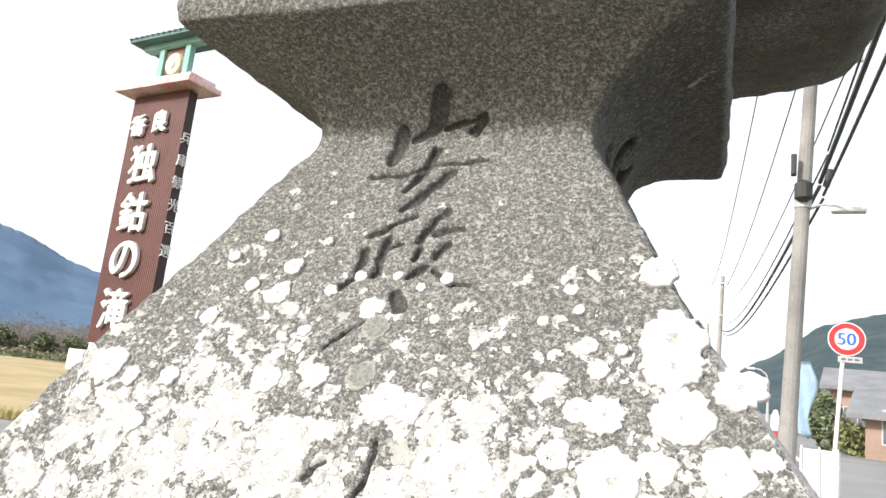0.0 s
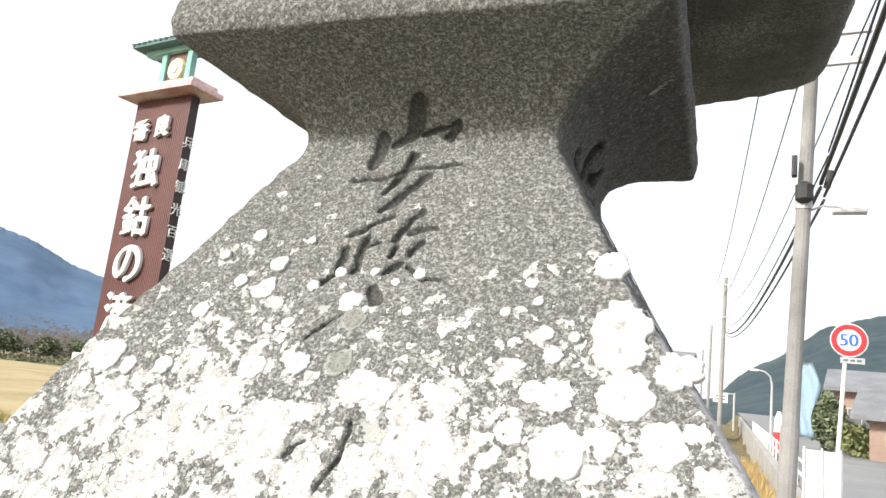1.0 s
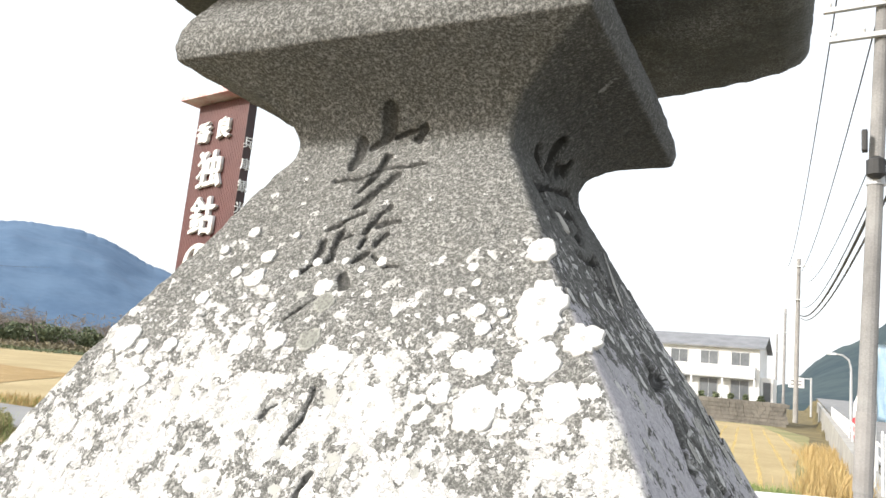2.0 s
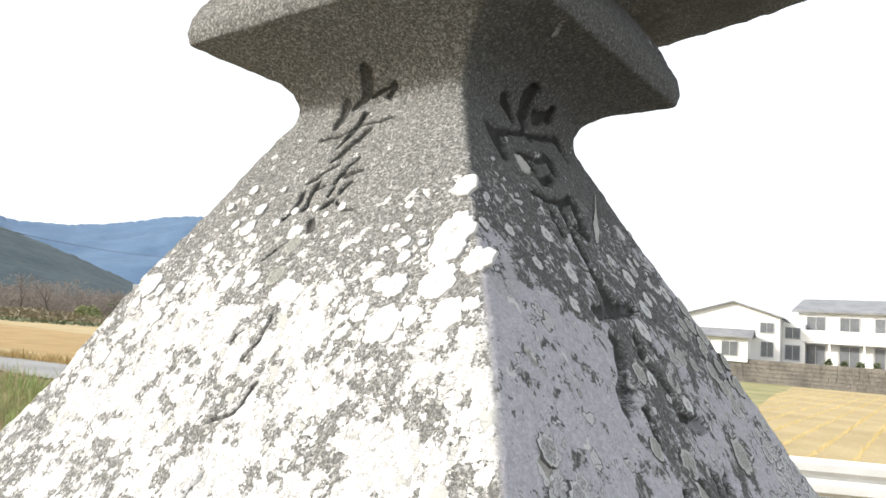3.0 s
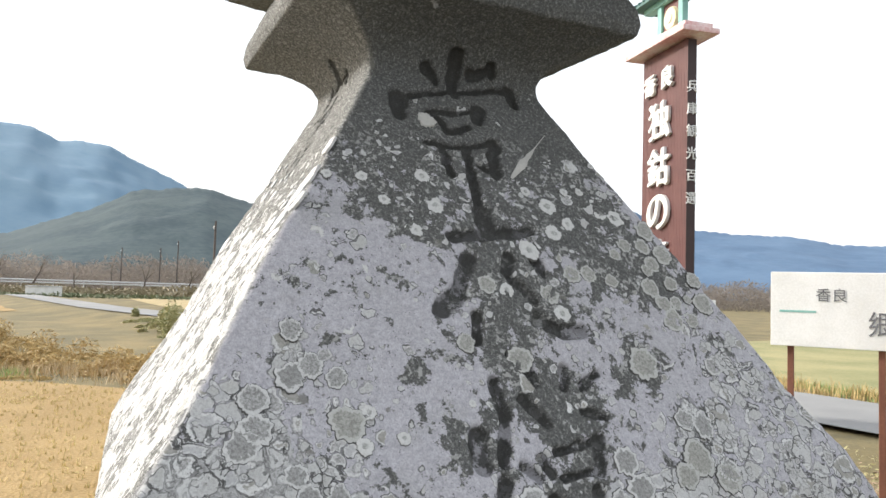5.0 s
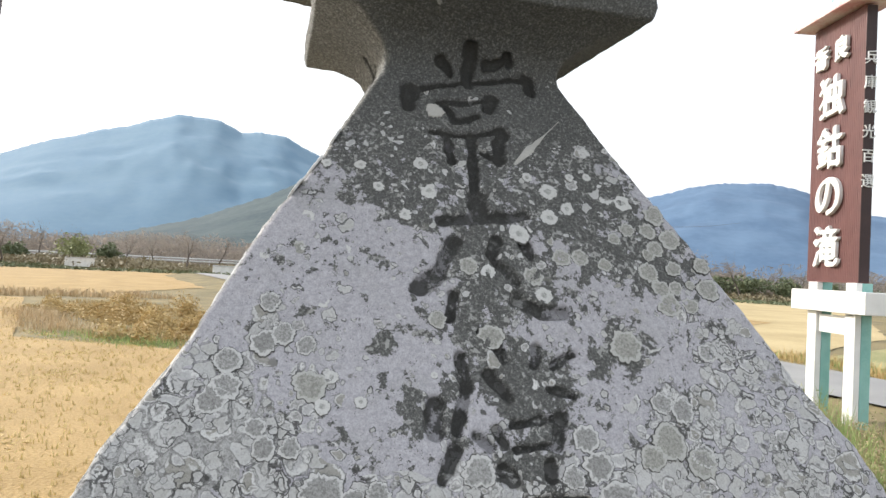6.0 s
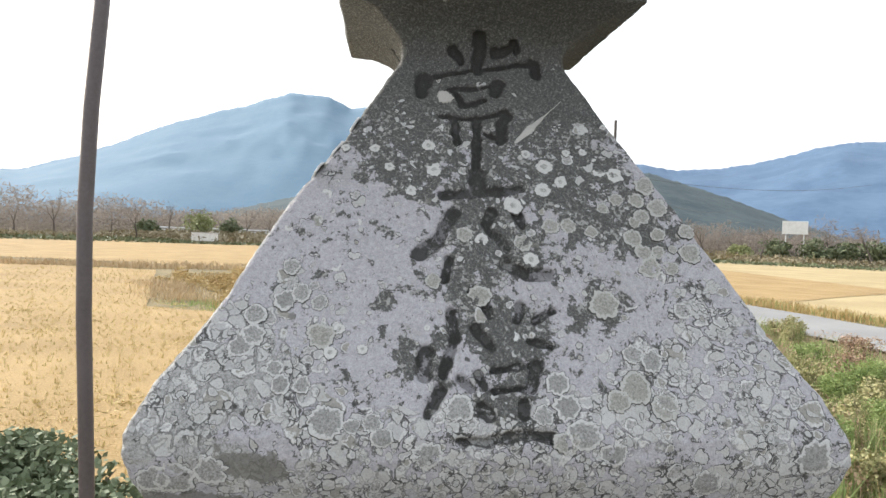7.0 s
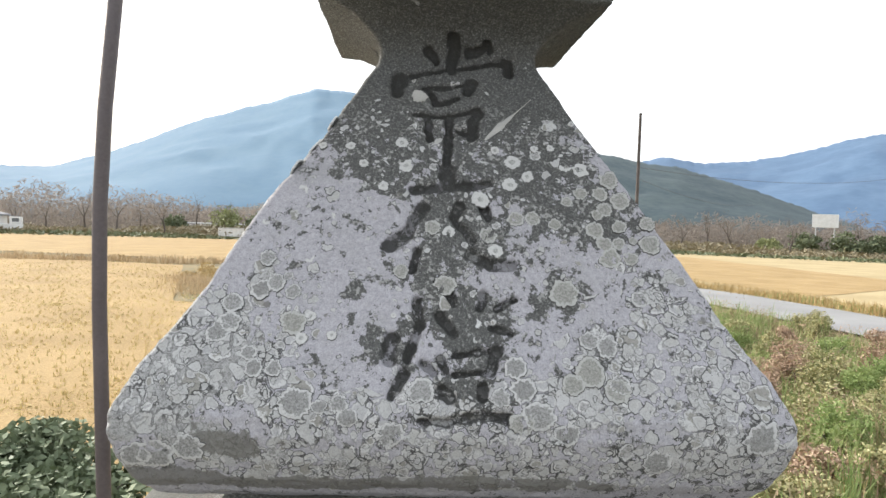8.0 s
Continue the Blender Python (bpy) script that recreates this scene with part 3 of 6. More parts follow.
def strip(name, line, width, zoff, material, label, category, lvl=None, cross=6):
    """A ribbon along a line, laid on the ground."""
    line = [Vector((*p, 0)) for p in line]
    pts = []
    for a, b in zip(line, line[1:]):
        m = max(2, int((b - a).length / 0.8))
        pts += [a.lerp(b, i / m) for i in range(m)]
    pts.append(line[-1])
    bm = bmesh.new()
    rows = []
    for i, p in enumerate(pts):
        d = (pts[min(i + 2, len(pts) - 1)] - pts[max(i - 2, 0)]).normalized()
        side = Vector((d.y, -d.x, 0))
        row = []
        for c in range(cross + 1):
            q = p + side * width * (c / cross - 0.5 + 0.012 * math.sin(i * 1.3 + c))
            z = lvl(q.x, q.y) if lvl is not None else float(ground_z(np.array(q.x), np.array(q.y)))
            row.append(bm.verts.new((q.x, q.y, z + zoff)))
        rows.append(row)
    for r, s in zip(rows, rows[1:]):
        for c in range(cross):
            bm.faces.new((r[c], r[c + 1], s[c + 1], s[c]))
    return tagged(part(name, bm, material, smooth=True), label, category, kind="structure")


strip("farm_path", PATH_LINE, 2.7, 0.03, M_ASPHALT, "pale concrete farm lane between the fields", "path", lvl=lambda x, y: 0.0)


def road_pt(off, along):
    return (0.55 + off * math.sin(ROAD_DIR) + along * math.cos(ROAD_DIR), 12.0 - off * math.cos(ROAD_DIR) + along * math.sin(ROAD_DIR))


strip("road", [road_pt(3.6, -40), road_pt(3.6, 0), road_pt(3.6, 160)], 7.0, 0.0, M_ASPHALT, "pale worn asphalt country road", "road", lvl=lambda x, y: float(road_z(y)) + 0.03)


def field(name, poly, material, label, z=-0.29):
    """A flat field from its corners, with a ragged edge."""
    bm = bmesh.new()
    out = []
    for (ax, ay), (bx, by) in zip(poly, poly[1:] + poly[:1]):
        m = max(2, int(math.hypot(bx - ax, by - ay) / 1.0))
        for i in range(m):
            t = i / m
            w = 0.12 * noise.noise((ax + t * 37.0, ay, 1.7))
            out.append(bm.verts.new((ax + (bx - ax) * t + w, ay + (by - ay) * t + w, z)))
    bm.faces.new(out)
    bmesh.ops.triangulate(bm, faces=bm.faces[:])
    return tagged(part(name, bm, material), label, "field", kind="structure")


RICE = [(-2.2, -2.6), (-3.3, 1.1), (-8.0, 1.0), (-12.5, 0.3), (-14.0, -2.0), (-15.5, -6.5), (-29.0, -12.0), (-38.0, -60.0), (-6.0, -60.0)]
field("rice_field", RICE, M_FIELD, "harvested golden rice field with rows of stubble")
field("far_field", [(-34, -11), (-40, -60), (-80, -90), (-88, -20), (-60, -6)], M_FIELD, "golden rice field beyond the weedy bank")
field("far_field", [(-16, 10.6), (-32, 6.6), (-60, -1.5), (-86, -6), (-94, 40), (-60, 46), (-26, 22)], M_FIELD2, "pale mown field beyond the lane")
field("golden_strip", [(-24, 11.5), (-34, 9.5), (-66, 6), (-70, 20), (-34, 22)], M_FIELD, "golden strip of unmown field", -0.275)
field("corner_field", [(-1.0, 14.6), (-7.5, 12.0), (-15.5, 10.9), (-26, 24), (-32, 58), (-8, 64), (-4.0, 50)], M_GREENFIELD, "half-green harvested field below the white houses")
field("mown_strip", [(-1.4, 15.4), (-5.6, 14.6), (-13, 40), (-18, 60), (-8.5, 62), (-3.5, 40)], M_FIELD2, "pale mown strip of the field", -0.275)

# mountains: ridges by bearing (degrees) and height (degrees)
# aerial haze is mixed into these two base colours as blue
M_FAR = plain("haze_blue_forest", (0.058, 0.112, 0.195), (0.092, 0.158, 0.25), 0.006, 0.05, 0.95, bump=0.0, grain=0.25)
M_FAR2 = plain("haze_tinted_wooded_slope", (0.100, 0.182, 0.262), (0.124, 0.208, 0.280), 0.008, 0.08, 0.95, bump=0.0, grain=0.3)
# the nearer hills' bluish cast is also haze put into the base colour
M_NEARHILL = plain("dark_hazed_wooded_hill", (0.016, 0.038, 0.050), (0.045, 0.070, 0.075), 0.02, 0.16, 0.95, bump=0.0, grain=0.4)


def mountain(name, ridge, dist, depth, material, label, seed):
    """A mountain range: rises from its foot to a ridge that stands so many degrees high at each bearing, and falls behind."""
    az = np.array([r[0] for r in ridge], float)
    el = np.array([r[1] for r in ridge], float)
    a = np.arange(az[0], az[-1] + 0.01, 0.12)
    e = np.interp(a, az, el)
    ker = np.hanning(15)[1:-1]
    e = np.convolve(np.pad(e, 6, mode="edge"), ker / ker.sum(), mode="valid")
    jag = np.stack([a, 0 * a, 0 * a], 1)
    rough_e = 0.012 * e * vnoise(jag, 0.9, seed + 8) + 0.05 * vnoise(jag, 4.0, seed + 9) * np.clip(e, 0, 1)
    rows = np.concatenate([np.linspace(0, 1, 26), np.linspace(1.08, 1.8, 5)])
    A, T = np.meshgrid(radians(1) * a, rows, indexing="ij")
    E = np.repeat(e[:, None], len(rows), 1) + rough_e[:, None] * smooth(T, 0.88, 1.0)
    R = dist + depth * T
    crest = (dist + depth) * np.tan(E * radians(1))
    shape = np.where(T <= 1, T ** 0.9, np.clip(1 - (T - 1) * 1.1, 0, 1))
    X, Y = R * np.cos(A), R * np.sin(A)
    base = np.stack([0.8 * X - 0.6 * Y, 0.6 * X + 0.8 * Y, R], -1).reshape(-1, 3)
    spur = vnoise(base, 5.0 / depth, seed).reshape(X.shape) * 0.4 + vnoise(base, 14.0 / depth, seed + 1).reshape(X.shape) * 0.35 + vnoise(base, 34.0 / depth, seed + 5).reshape(X.shape) * 0.2
    zz = crest * shape + crest * spur * 0.11 * np.clip(T, 0, 1) * np.clip(1 - T, 0, 1) * 2
    v = np.stack([X, Y, zz - 6 * (T < 0.01)], -1).reshape(-1, 3)
    nc = len(rows)
    i = (np.arange(len(a) - 1)[:, None] * nc + np.arange(nc - 1)[None]).ravel()
    me = raw_mesh(name, v, np.stack([i, i + nc, i + nc + 1, i + 1], -1), 4)
    return tagged(part_mesh(name, me, material, smooth=True), label, "mountain", kind="structure")


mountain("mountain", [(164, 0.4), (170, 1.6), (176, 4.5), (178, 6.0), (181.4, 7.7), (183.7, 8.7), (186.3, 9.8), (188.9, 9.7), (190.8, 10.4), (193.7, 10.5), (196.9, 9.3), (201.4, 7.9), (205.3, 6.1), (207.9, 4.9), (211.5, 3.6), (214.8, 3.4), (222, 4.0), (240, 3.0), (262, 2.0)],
         1100, 900, M_FAR2, "wooded mountain behind the fields, tinted pale blue for haze", 61)
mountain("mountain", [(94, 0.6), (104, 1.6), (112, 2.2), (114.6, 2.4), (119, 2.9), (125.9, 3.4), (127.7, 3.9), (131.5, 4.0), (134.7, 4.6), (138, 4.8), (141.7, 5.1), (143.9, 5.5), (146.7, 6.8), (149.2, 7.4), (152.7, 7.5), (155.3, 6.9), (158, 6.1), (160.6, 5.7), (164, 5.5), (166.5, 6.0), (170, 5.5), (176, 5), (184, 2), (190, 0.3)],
         1700, 1100, M_FAR, "distant mountain range, tinted blue for haze", 71)
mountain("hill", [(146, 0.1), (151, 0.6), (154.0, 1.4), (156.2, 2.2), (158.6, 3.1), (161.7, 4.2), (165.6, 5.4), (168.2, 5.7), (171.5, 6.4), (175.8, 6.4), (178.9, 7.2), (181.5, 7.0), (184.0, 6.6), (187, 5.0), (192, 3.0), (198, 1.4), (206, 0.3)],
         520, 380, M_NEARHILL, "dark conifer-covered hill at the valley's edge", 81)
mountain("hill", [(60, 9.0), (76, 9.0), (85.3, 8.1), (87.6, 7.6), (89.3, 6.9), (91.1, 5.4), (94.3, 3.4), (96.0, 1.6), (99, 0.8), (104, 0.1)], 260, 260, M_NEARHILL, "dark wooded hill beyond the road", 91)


# ---- lichen patches that stand out, chips and scars on the shaft ----
WHITE_LARGE = [(161, 1706, 10), (172, 1667, 17), (173, 1653, 14), (180, 1627, 14), (-77, 1677, 9), (-75, 1697, 7), (-5, 1671, 8), (68, 1636, 11), (26, 1618, 11), (40, 1616, 9), (76, 1622, 10), (-54, 1622, 9), (-22, 1627, 8), (78, 1591, 15), (143, 1624, 10), (149, 1596, 14), (109, 1590, 10), (170, 1604, 8), (199, 1605, 12), (204, 1644, 11), (-176, 1619, 13), (129, 1625, 7), (122, 1603, 8), (-123, 1617, 7)]
WHITE_SMALL = [(-104, 1720, 5), (-100, 1682, 5), (129, 1659, 5), (114, 1692, 4), (98, 1639, 5), (53, 1659, 4), (-152, 1614, 6), (-131, 1588, 6), (-22, 1692, 4), (4, 1694, 3), (37, 1694, 4), (-39, 1681, 4), (137, 1646, 5), (215, 1613, 6), (63, 1676, 3), (88, 1697, 3), (85, 1730, 2), (-57, 1717, 3), (-119, 1657, 6), (-126, 1702, 4), (147, 1658, 3), (102, 1671, 3), (121, 1679, 3), (-44, 1653, 4), (38, 1667, 3), (22, 1687, 3)]
GREY_ROUND = [(6, 1631, 9), (3, 1659, 9)]
PALE_DOTS = [(-67, 1651, 11), (-74, 1682, 10), (69, 1661, 12), (64, 1630, 11), (87, 1642, 10), (26, 1610, 13), (159, 1676, 12), (157, 1654, 12), (138, 1657, 10), (99, 1680, 6), (120, 1682, 6), (135, 1669, 7), (-176, 1446, 8), (-168, 1469, 7), (-193, 1614, 8), (-177, 1533, 7), (-175, 1674, 6), (-156, 1583, 6), (-143, 1450, 6), (-217, 1585, 6), (-232, 1574, 6), (-195, 1584, 6), (-76, 1472, 4), (-140, 1675, 7), (-121, 1652, 7), (-95, 1623, 8), (47, 1676, 7), (151, 1718, 5), (-13, 1569, 9), (43, 1548, 10)]
GREEN_CRUSTS = [(192, 1642, 14), (178, 1622, 11), (202, 1614, 14), (181, 1602, 11), (166, 1576, 13), (181, 1543, 15), (232, 1561, 15), (206, 1543, 10), (197, 1582, 10), (176, 1559, 12), (194, 1561, 9), (171, 1595, 8), (153, 1622, 10), (134, 1611, 8), (233, 1586, 11), (122, 1501, 19), (-69, 1521, 10), (-17, 1506, 14), (-187, 1463, 15), (-199, 1578, 15), (143, 1419, 20), (123, 1407, 14), (66, 1368, 15), (171, 1402, 16), (69, 1587, 11), (90, 1588, 11), (34, 1566, 12), (-33, 1573, 11), (117, 1582, 9), (212, 1565, 6)]
RIMMED = [(-225, 1531, 11), (-228, 1497, 13), (-211, 1504, 12), (-191, 1495, 10), (-231, 1431, 10), (-223, 1416, 11), (-202, 1416, 10), (-176, 1384, 20), (-257, 1481, 13), (-267, 1452, 14), (-257, 1461, 13), (-150, 1380, 9), (-130, 1383, 11), (-120, 1370, 12), (-74, 1354, 17), (-43, 1398, 16), (165, 1445, 13), (145, 1451, 12), (68, 1400, 15), (84, 1376, 19), (43, 1392, 12), (60, 1422, 14), (114, 1357, 15), (213, 1328, 18), (326, 1355, 23), (211, 1497, 11), (-318, 1328, 21), (-284, 1335, 18), (-340, 1327, 17), (175, 1408, 13)]
PROF_Z, PROF_H = resample(PROFILE, 0.0019)[::-1]


def shaft_point(face, s, z, lift):
    """A point on the shaft's face, lifted off it a little."""
    h = np.interp(z, PROF_Z[60:-60], PROF_H[60:-60])
    slope = (np.interp(z + 0.004, PROF_Z[60:-60], PROF_H[60:-60]) - np.interp(z - 0.004, PROF_Z[60:-60], PROF_H[60:-60])) / 0.008
    n = 1 / math.hypot(1, slope)
    out, up = h + lift * n, z - lift * n * slope
    if face == "R":
        return (out, s, up)
    w = 0.085 * (1 - s / h) / 2 * min(max((h - 0.12) / 0.15, 0), 1) * (z < 1.815)
    return (s, -out * (1 - w), up)


def lichen_material(name, pale, dull, rim, line):
    """A crust: mottled heart, paler margin from rim outwards, a thin dark line round it."""
    g = G(name)
    at = g.n.new("ShaderNodeAttribute")
    at.attribute_name = "edge"
    f = g.noise(420, 4, 0.75)
    rnd = g.n.new("ShaderNodeObjectInfo").outputs["Random"]
    e = g.math("ADD", at.outputs["Fac"], g.math("MULTIPLY", g.math("SUBTRACT", g.noise(150, 4, 0.7), 0.5), 0.9))
    body = g.mix(rnd, dull, tuple(0.5 * (p + q) for p, q in zip(pale, dull)))
    heart = g.mix(g.step(f, 0.36, 0.62), tuple(0.6 * q for q in dull), body)
    col = g.mix(g.step(e, rim, rim + 0.10), heart, pale)
    col = g.mix(g.step(g.noise(260, 3, 0.7), 0.54, 0.68, 0.0, 0.5), col, dull)
    crack = g.voronoi(210.0, "DISTANCE_TO_EDGE", co=g.warp(260.0, 0.004))
    col = g.mix(g.math("MULTIPLY", g.step(crack.outputs["Distance"], 0.0, 0.08, 1.0, 0.0), 0.18), col, tuple(0.45 * q for q in dull))
    col = g.mix(g.step(at.outputs["Fac"], 0.985, 1.0, 0.0, line), col, (0.05, 0.05, 0.048))
    return g.done(col, 0.95, height=f, bump=0.7, dist=0.0012, spec=0.15)


M_LICHEN_W = lichen_material("white_lichen", (0.66, 0.66, 0.65), (0.48, 0.48, 0.465), 0.12, 0.25)
M_LICHEN_D = lichen_material("dull_grey_lichen", (0.34, 0.345, 0.32), (0.28, 0.285, 0.26), 0.8, 0.2)
M_LICHEN_P = lichen_material("pale_grey_lichen", (0.54, 0.54, 0.525), (0.42, 0.425, 0.405), 0.30, 0.8)
M_LICHEN_G = lichen_material("grey_green_lichen", (0.43, 0.43, 0.41), (0.35, 0.35, 0.32), 0.72, 0.9)
M_LICHEN_R = lichen_material("rimmed_grey_lichen", (0.52, 0.52, 0.51), (0.31, 0.31, 0.30), 0.74, 0.85)
M_SCAR = plain("fresh_stone_scar", (0.36, 0.355, 0.33), (0.48, 0.47, 0.44), 30, 300, 0.9)


def lichen(face, s, z, r, material, seed):
    """A lobed crust, thin at its rim, that follows the face."""
    bm = bmesh.new()
    edge = bm.verts.layers.float.new("edge")
    n = 48
    lob = []
    for k in range(n):
        c, d = math.cos(2 * math.pi * k / n), math.sin(2 * math.pi * k / n)
        lob.append(1 + 0.22 * noise.noise((c * 1.1 + seed, d * 1.1, seed * 0.7)) + 0.22 * noise.noise((c * 3 + seed, d * 3, seed)) + 0.20 * noise.noise((c * 8, d * 8 + seed, seed)))
    rings = []
    for rad, lift in ((0.35, 0.0008), (0.72, 0.0009), (0.93, 0.0009), (0.985, 0.0007), (1.04, 0.0003), (1.06, -0.002)):
        ring = []
        for k in range(n):
            a = 2 * math.pi * k / n
            q = rad * (1 + (lob[k] - 1) * min(1, rad * 1.1))
            v = bm.verts.new(shaft_point(face, s + r * q * math.cos(a), z + r * q * math.sin(a) * 0.87, lift + 0.0003 * noise.noise((k * 2.1, rad * 9, seed))))
            v[edge] = rad
            ring.append(v)
        rings.append(ring)
    c = bm.verts.new(shaft_point(face, s, z, 0.0010))
    for k in range(n):
        bm.faces.new((c, rings[0][k], rings[0][(k + 1) % n]))
        for p, q in zip(rings, rings[1:]):
            bm.faces.new((p[k], q[k], q[(k + 1) % n], p[(k + 1) % n]))
    bmesh.ops.recalc_face_normals(bm, faces=bm.faces[:])
    return part("lichen", bm, material, lantern, smooth=True)


for face, spots_, material, scale in (("F", WHITE_LARGE, M_LICHEN_W, 1.0), ("F", WHITE_SMALL, M_LICHEN_W, 1.1), ("F", GREY_ROUND, M_LICHEN_D, 1.0),
                                     ("R", PALE_DOTS, M_LICHEN_P, 0.85), ("R", GREEN_CRUSTS, M_LICHEN_G, 0.9), ("R", RIMMED, M_LICHEN_R, 0.9)):
    for i, (s, z, r) in enumerate(spots_):
        lichen(face, s / 1000, z / 1000, r / 1000 * scale, material, i * 1.37 + z * 0.01)


def scar(pts, half, seed):
    bm = bmesh.new()
    rows = []
    for i in range(15):
        t = i / 14
        s, z = pts[0][0] + (pts[1][0] - pts[0][0]) * t, pts[0][1] + (pts[1][1] - pts[0][1]) * t
        w = half * (0.25 + math.sin(math.pi * min(1, t * 1.5)) * 0.9) * (1 + 0.5 * noise.noise((i * 0.9, seed, 0)))
        w = max(w * (1 - t * 0.55), 0.0006)
        rows.append([bm.verts.new(shaft_point("R", s - w * 0.6, z + w * 0.6, 0.0005)), bm.verts.new(shaft_point("R", s, z, 0.0016)), bm.verts.new(shaft_point("R", s + w * 0.6, z - w * 0.6, 0.0005))])
    for a, b in zip(rows, rows[1:]):
        for c in (0, 1):
            bm.faces.new((a[c], a[c + 1], b[c + 1], b[c]))
    bmesh.ops.recalc_face_normals(bm, faces=bm.faces[:])
    return part("scar", bm, M_SCAR, lantern, "pale scratch in the stone", smooth=True)


scar([(0.034, 1.690), (0.099, 1.752)], 0.0052, 3.0)
lichen("R", -0.053, 1.751, 0.010, M_SCAR, 91.3)

# ---- paints and other surfaces ----
M_WHITE = plain("weathered_white_paint", (0.66, 0.66, 0.64), (0.80, 0.80, 0.79), 3, 90, 0.55)
# the red-brown darkened to stand for shade on the billboard's side
M_SHADEDBROWN = plain("shaded_brown_sheet", (0.03, 0.016, 0.016), (0.05, 0.026, 0.026), 3, 60, 0.6)
M_BROWN = plain("red_brown_corrugated_sheet", (0.105, 0.040, 0.038), (0.145, 0.058, 0.052), 3, 60, 0.55)
M_ROOFTEAL = plain("dark_teal_tiles", (0.05, 0.12, 0.115), (0.09, 0.19, 0.18), 3, 40, 0.6)
M_TEAL = plain("faded_teal_paint", (0.18, 0.40, 0.36), (0.27, 0.50, 0.46), 3, 60, 0.6)
M_PINK = plain("faded_red_and_white_eave", (0.60, 0.30, 0.30), (0.78, 0.68, 0.66), 2.5, 20, 0.6)
M_YELLOW = plain("cream_emblem_paint", (0.66, 0.60, 0.34), (0.76, 0.72, 0.52), 3, 60, 0.6)
M_BLUE = plain("blue_sign_paint", (0.035, 0.11, 0.60), (0.05, 0.15, 0.68), 3, 60, 0.5)
M_FADED = plain("faded_grey_lettering", (0.26, 0.26, 0.30), (0.40, 0.40, 0.44), 20, 90, 0.7)
M_INK = plain("dark_grey_lettering", (0.10, 0.10, 0.11), (0.17, 0.17, 0.18), 9, 90, 0.7)
M_ORANGE = plain("rusty_orange_post", (0.50, 0.12, 0.035), (0.60, 0.18, 0.05), 4, 60, 0.6)
M_RUST = plain("rust_brown_post", (0.13, 0.05, 0.03), (0.20, 0.08, 0.05), 4, 60, 0.8)
M_RED = plain("red_sign_paint", (0.55, 0.02, 0.03), (0.62, 0.04, 0.05), 4, 60, 0.45)
M_STEEL = plain("galvanised_steel", (0.42, 0.43, 0.44), (0.55, 0.56, 0.57), 4, 80, 0.5, 0.3)
M_DARKPIPE = plain("dark_brown_steel_pipe", (0.085, 0.07, 0.073), (0.125, 0.105, 0.11), 3, 90, 0.45)
M_POLE = plain("weathered_timber_pole", (0.20, 0.195, 0.19), (0.33, 0.325, 0.315), 2, 45, 0.9, dist=0.008)
M_DPOLE = plain("dark_timber_pole", (0.06, 0.052, 0.05), (0.12, 0.105, 0.10), 2, 45, 0.9)
M_CPOLE = plain("grey_concrete_pole", (0.25, 0.24, 0.23), (0.34, 0.33, 0.32), 2, 45, 0.9)
M_CABLE = plain("black_cable", (0.025, 0.025, 0.025), (0.04, 0.04, 0.04), 3, 30, 0.6)
M_TILE = plain("grey_roof_tiles", (0.15, 0.155, 0.165), (0.25, 0.255, 0.27), 1, 12, 0.6)
M_WALL = plain("white_house_render", (0.70, 0.70, 0.68), (0.80, 0.80, 0.78), 0.6, 20, 0.85)
M_BRICKWALL = plain("brownish_house_wall", (0.30, 0.21, 0.17), (0.40, 0.29, 0.23), 0.6, 12, 0.85)
M_GLASS = plain("dim_window_glass", (0.10, 0.11, 0.12), (0.17, 0.18, 0.19), 0.5, 6, 0.15)
M_STONEWALL = plain("dark_masonry_wall", (0.13, 0.12, 0.105), (0.24, 0.22, 0.19), 0.8, 5, 0.95)
M_BANNER = plain("pale_blue_cloth", (0.42, 0.62, 0.78), (0.68, 0.80, 0.88), 1.4, 30, 0.8)
M_TWIG = plain("bare_twigs", (0.10, 0.08, 0.065), (0.19, 0.155, 0.13), 0.3, 4, 0.95)
M_TRUNK = plain("grey_bark", (0.07, 0.058, 0.05), (0.13, 0.11, 0.095), 1.0, 20, 0.95)
M_WOODS = leafy("bare_winter_woods", (0.19, 0.165, 0.145), (0.27, 0.24, 0.21), 0.03, 0.5)
M_LEAF = leafy("dark_evergreen_leaves", (0.09, 0.12, 0.065), (0.28, 0.32, 0.20), 3.0)
M_FARLEAF = leafy("far_green_leaves", (0.075, 0.10, 0.055), (0.17, 0.19, 0.10), 0.3)
M_BAMBOO = leafy("yellow_green_leaves", (0.18, 0.21, 0.09), (0.32, 0.33, 0.16), 0.4)
M_GRASS = leafy("green_and_tan_weeds", (0.20, 0.22, 0.085), (0.50, 0.43, 0.24), 0.9)
M_LUSH = leafy("fresh_green_grass", (0.16, 0.24, 0.075), (0.37, 0.43, 0.18), 2.0, 0.35)
M_DRY = leafy("dry_straw", (0.34, 0.23, 0.09), (0.55, 0.42, 0.20), 0.6)
M_RUSSET = leafy("russet_dead_weeds", (0.28, 0.19, 0.13), (0.52, 0.38, 0.27), 0.8)
M_PALERUSSET = leafy("pale_brown_dead_weeds", (0.42, 0.31, 0.18), (0.60, 0.47, 0.29), 0.5)
M_SCRUB = leafy("grey_brown_scrub", (0.17, 0.145, 0.09), (0.29, 0.25, 0.16), 0.2)
M_STUBBLE = leafy("rice_stubble", (0.44, 0.34, 0.13), (0.64, 0.51, 0.24), 0.5)


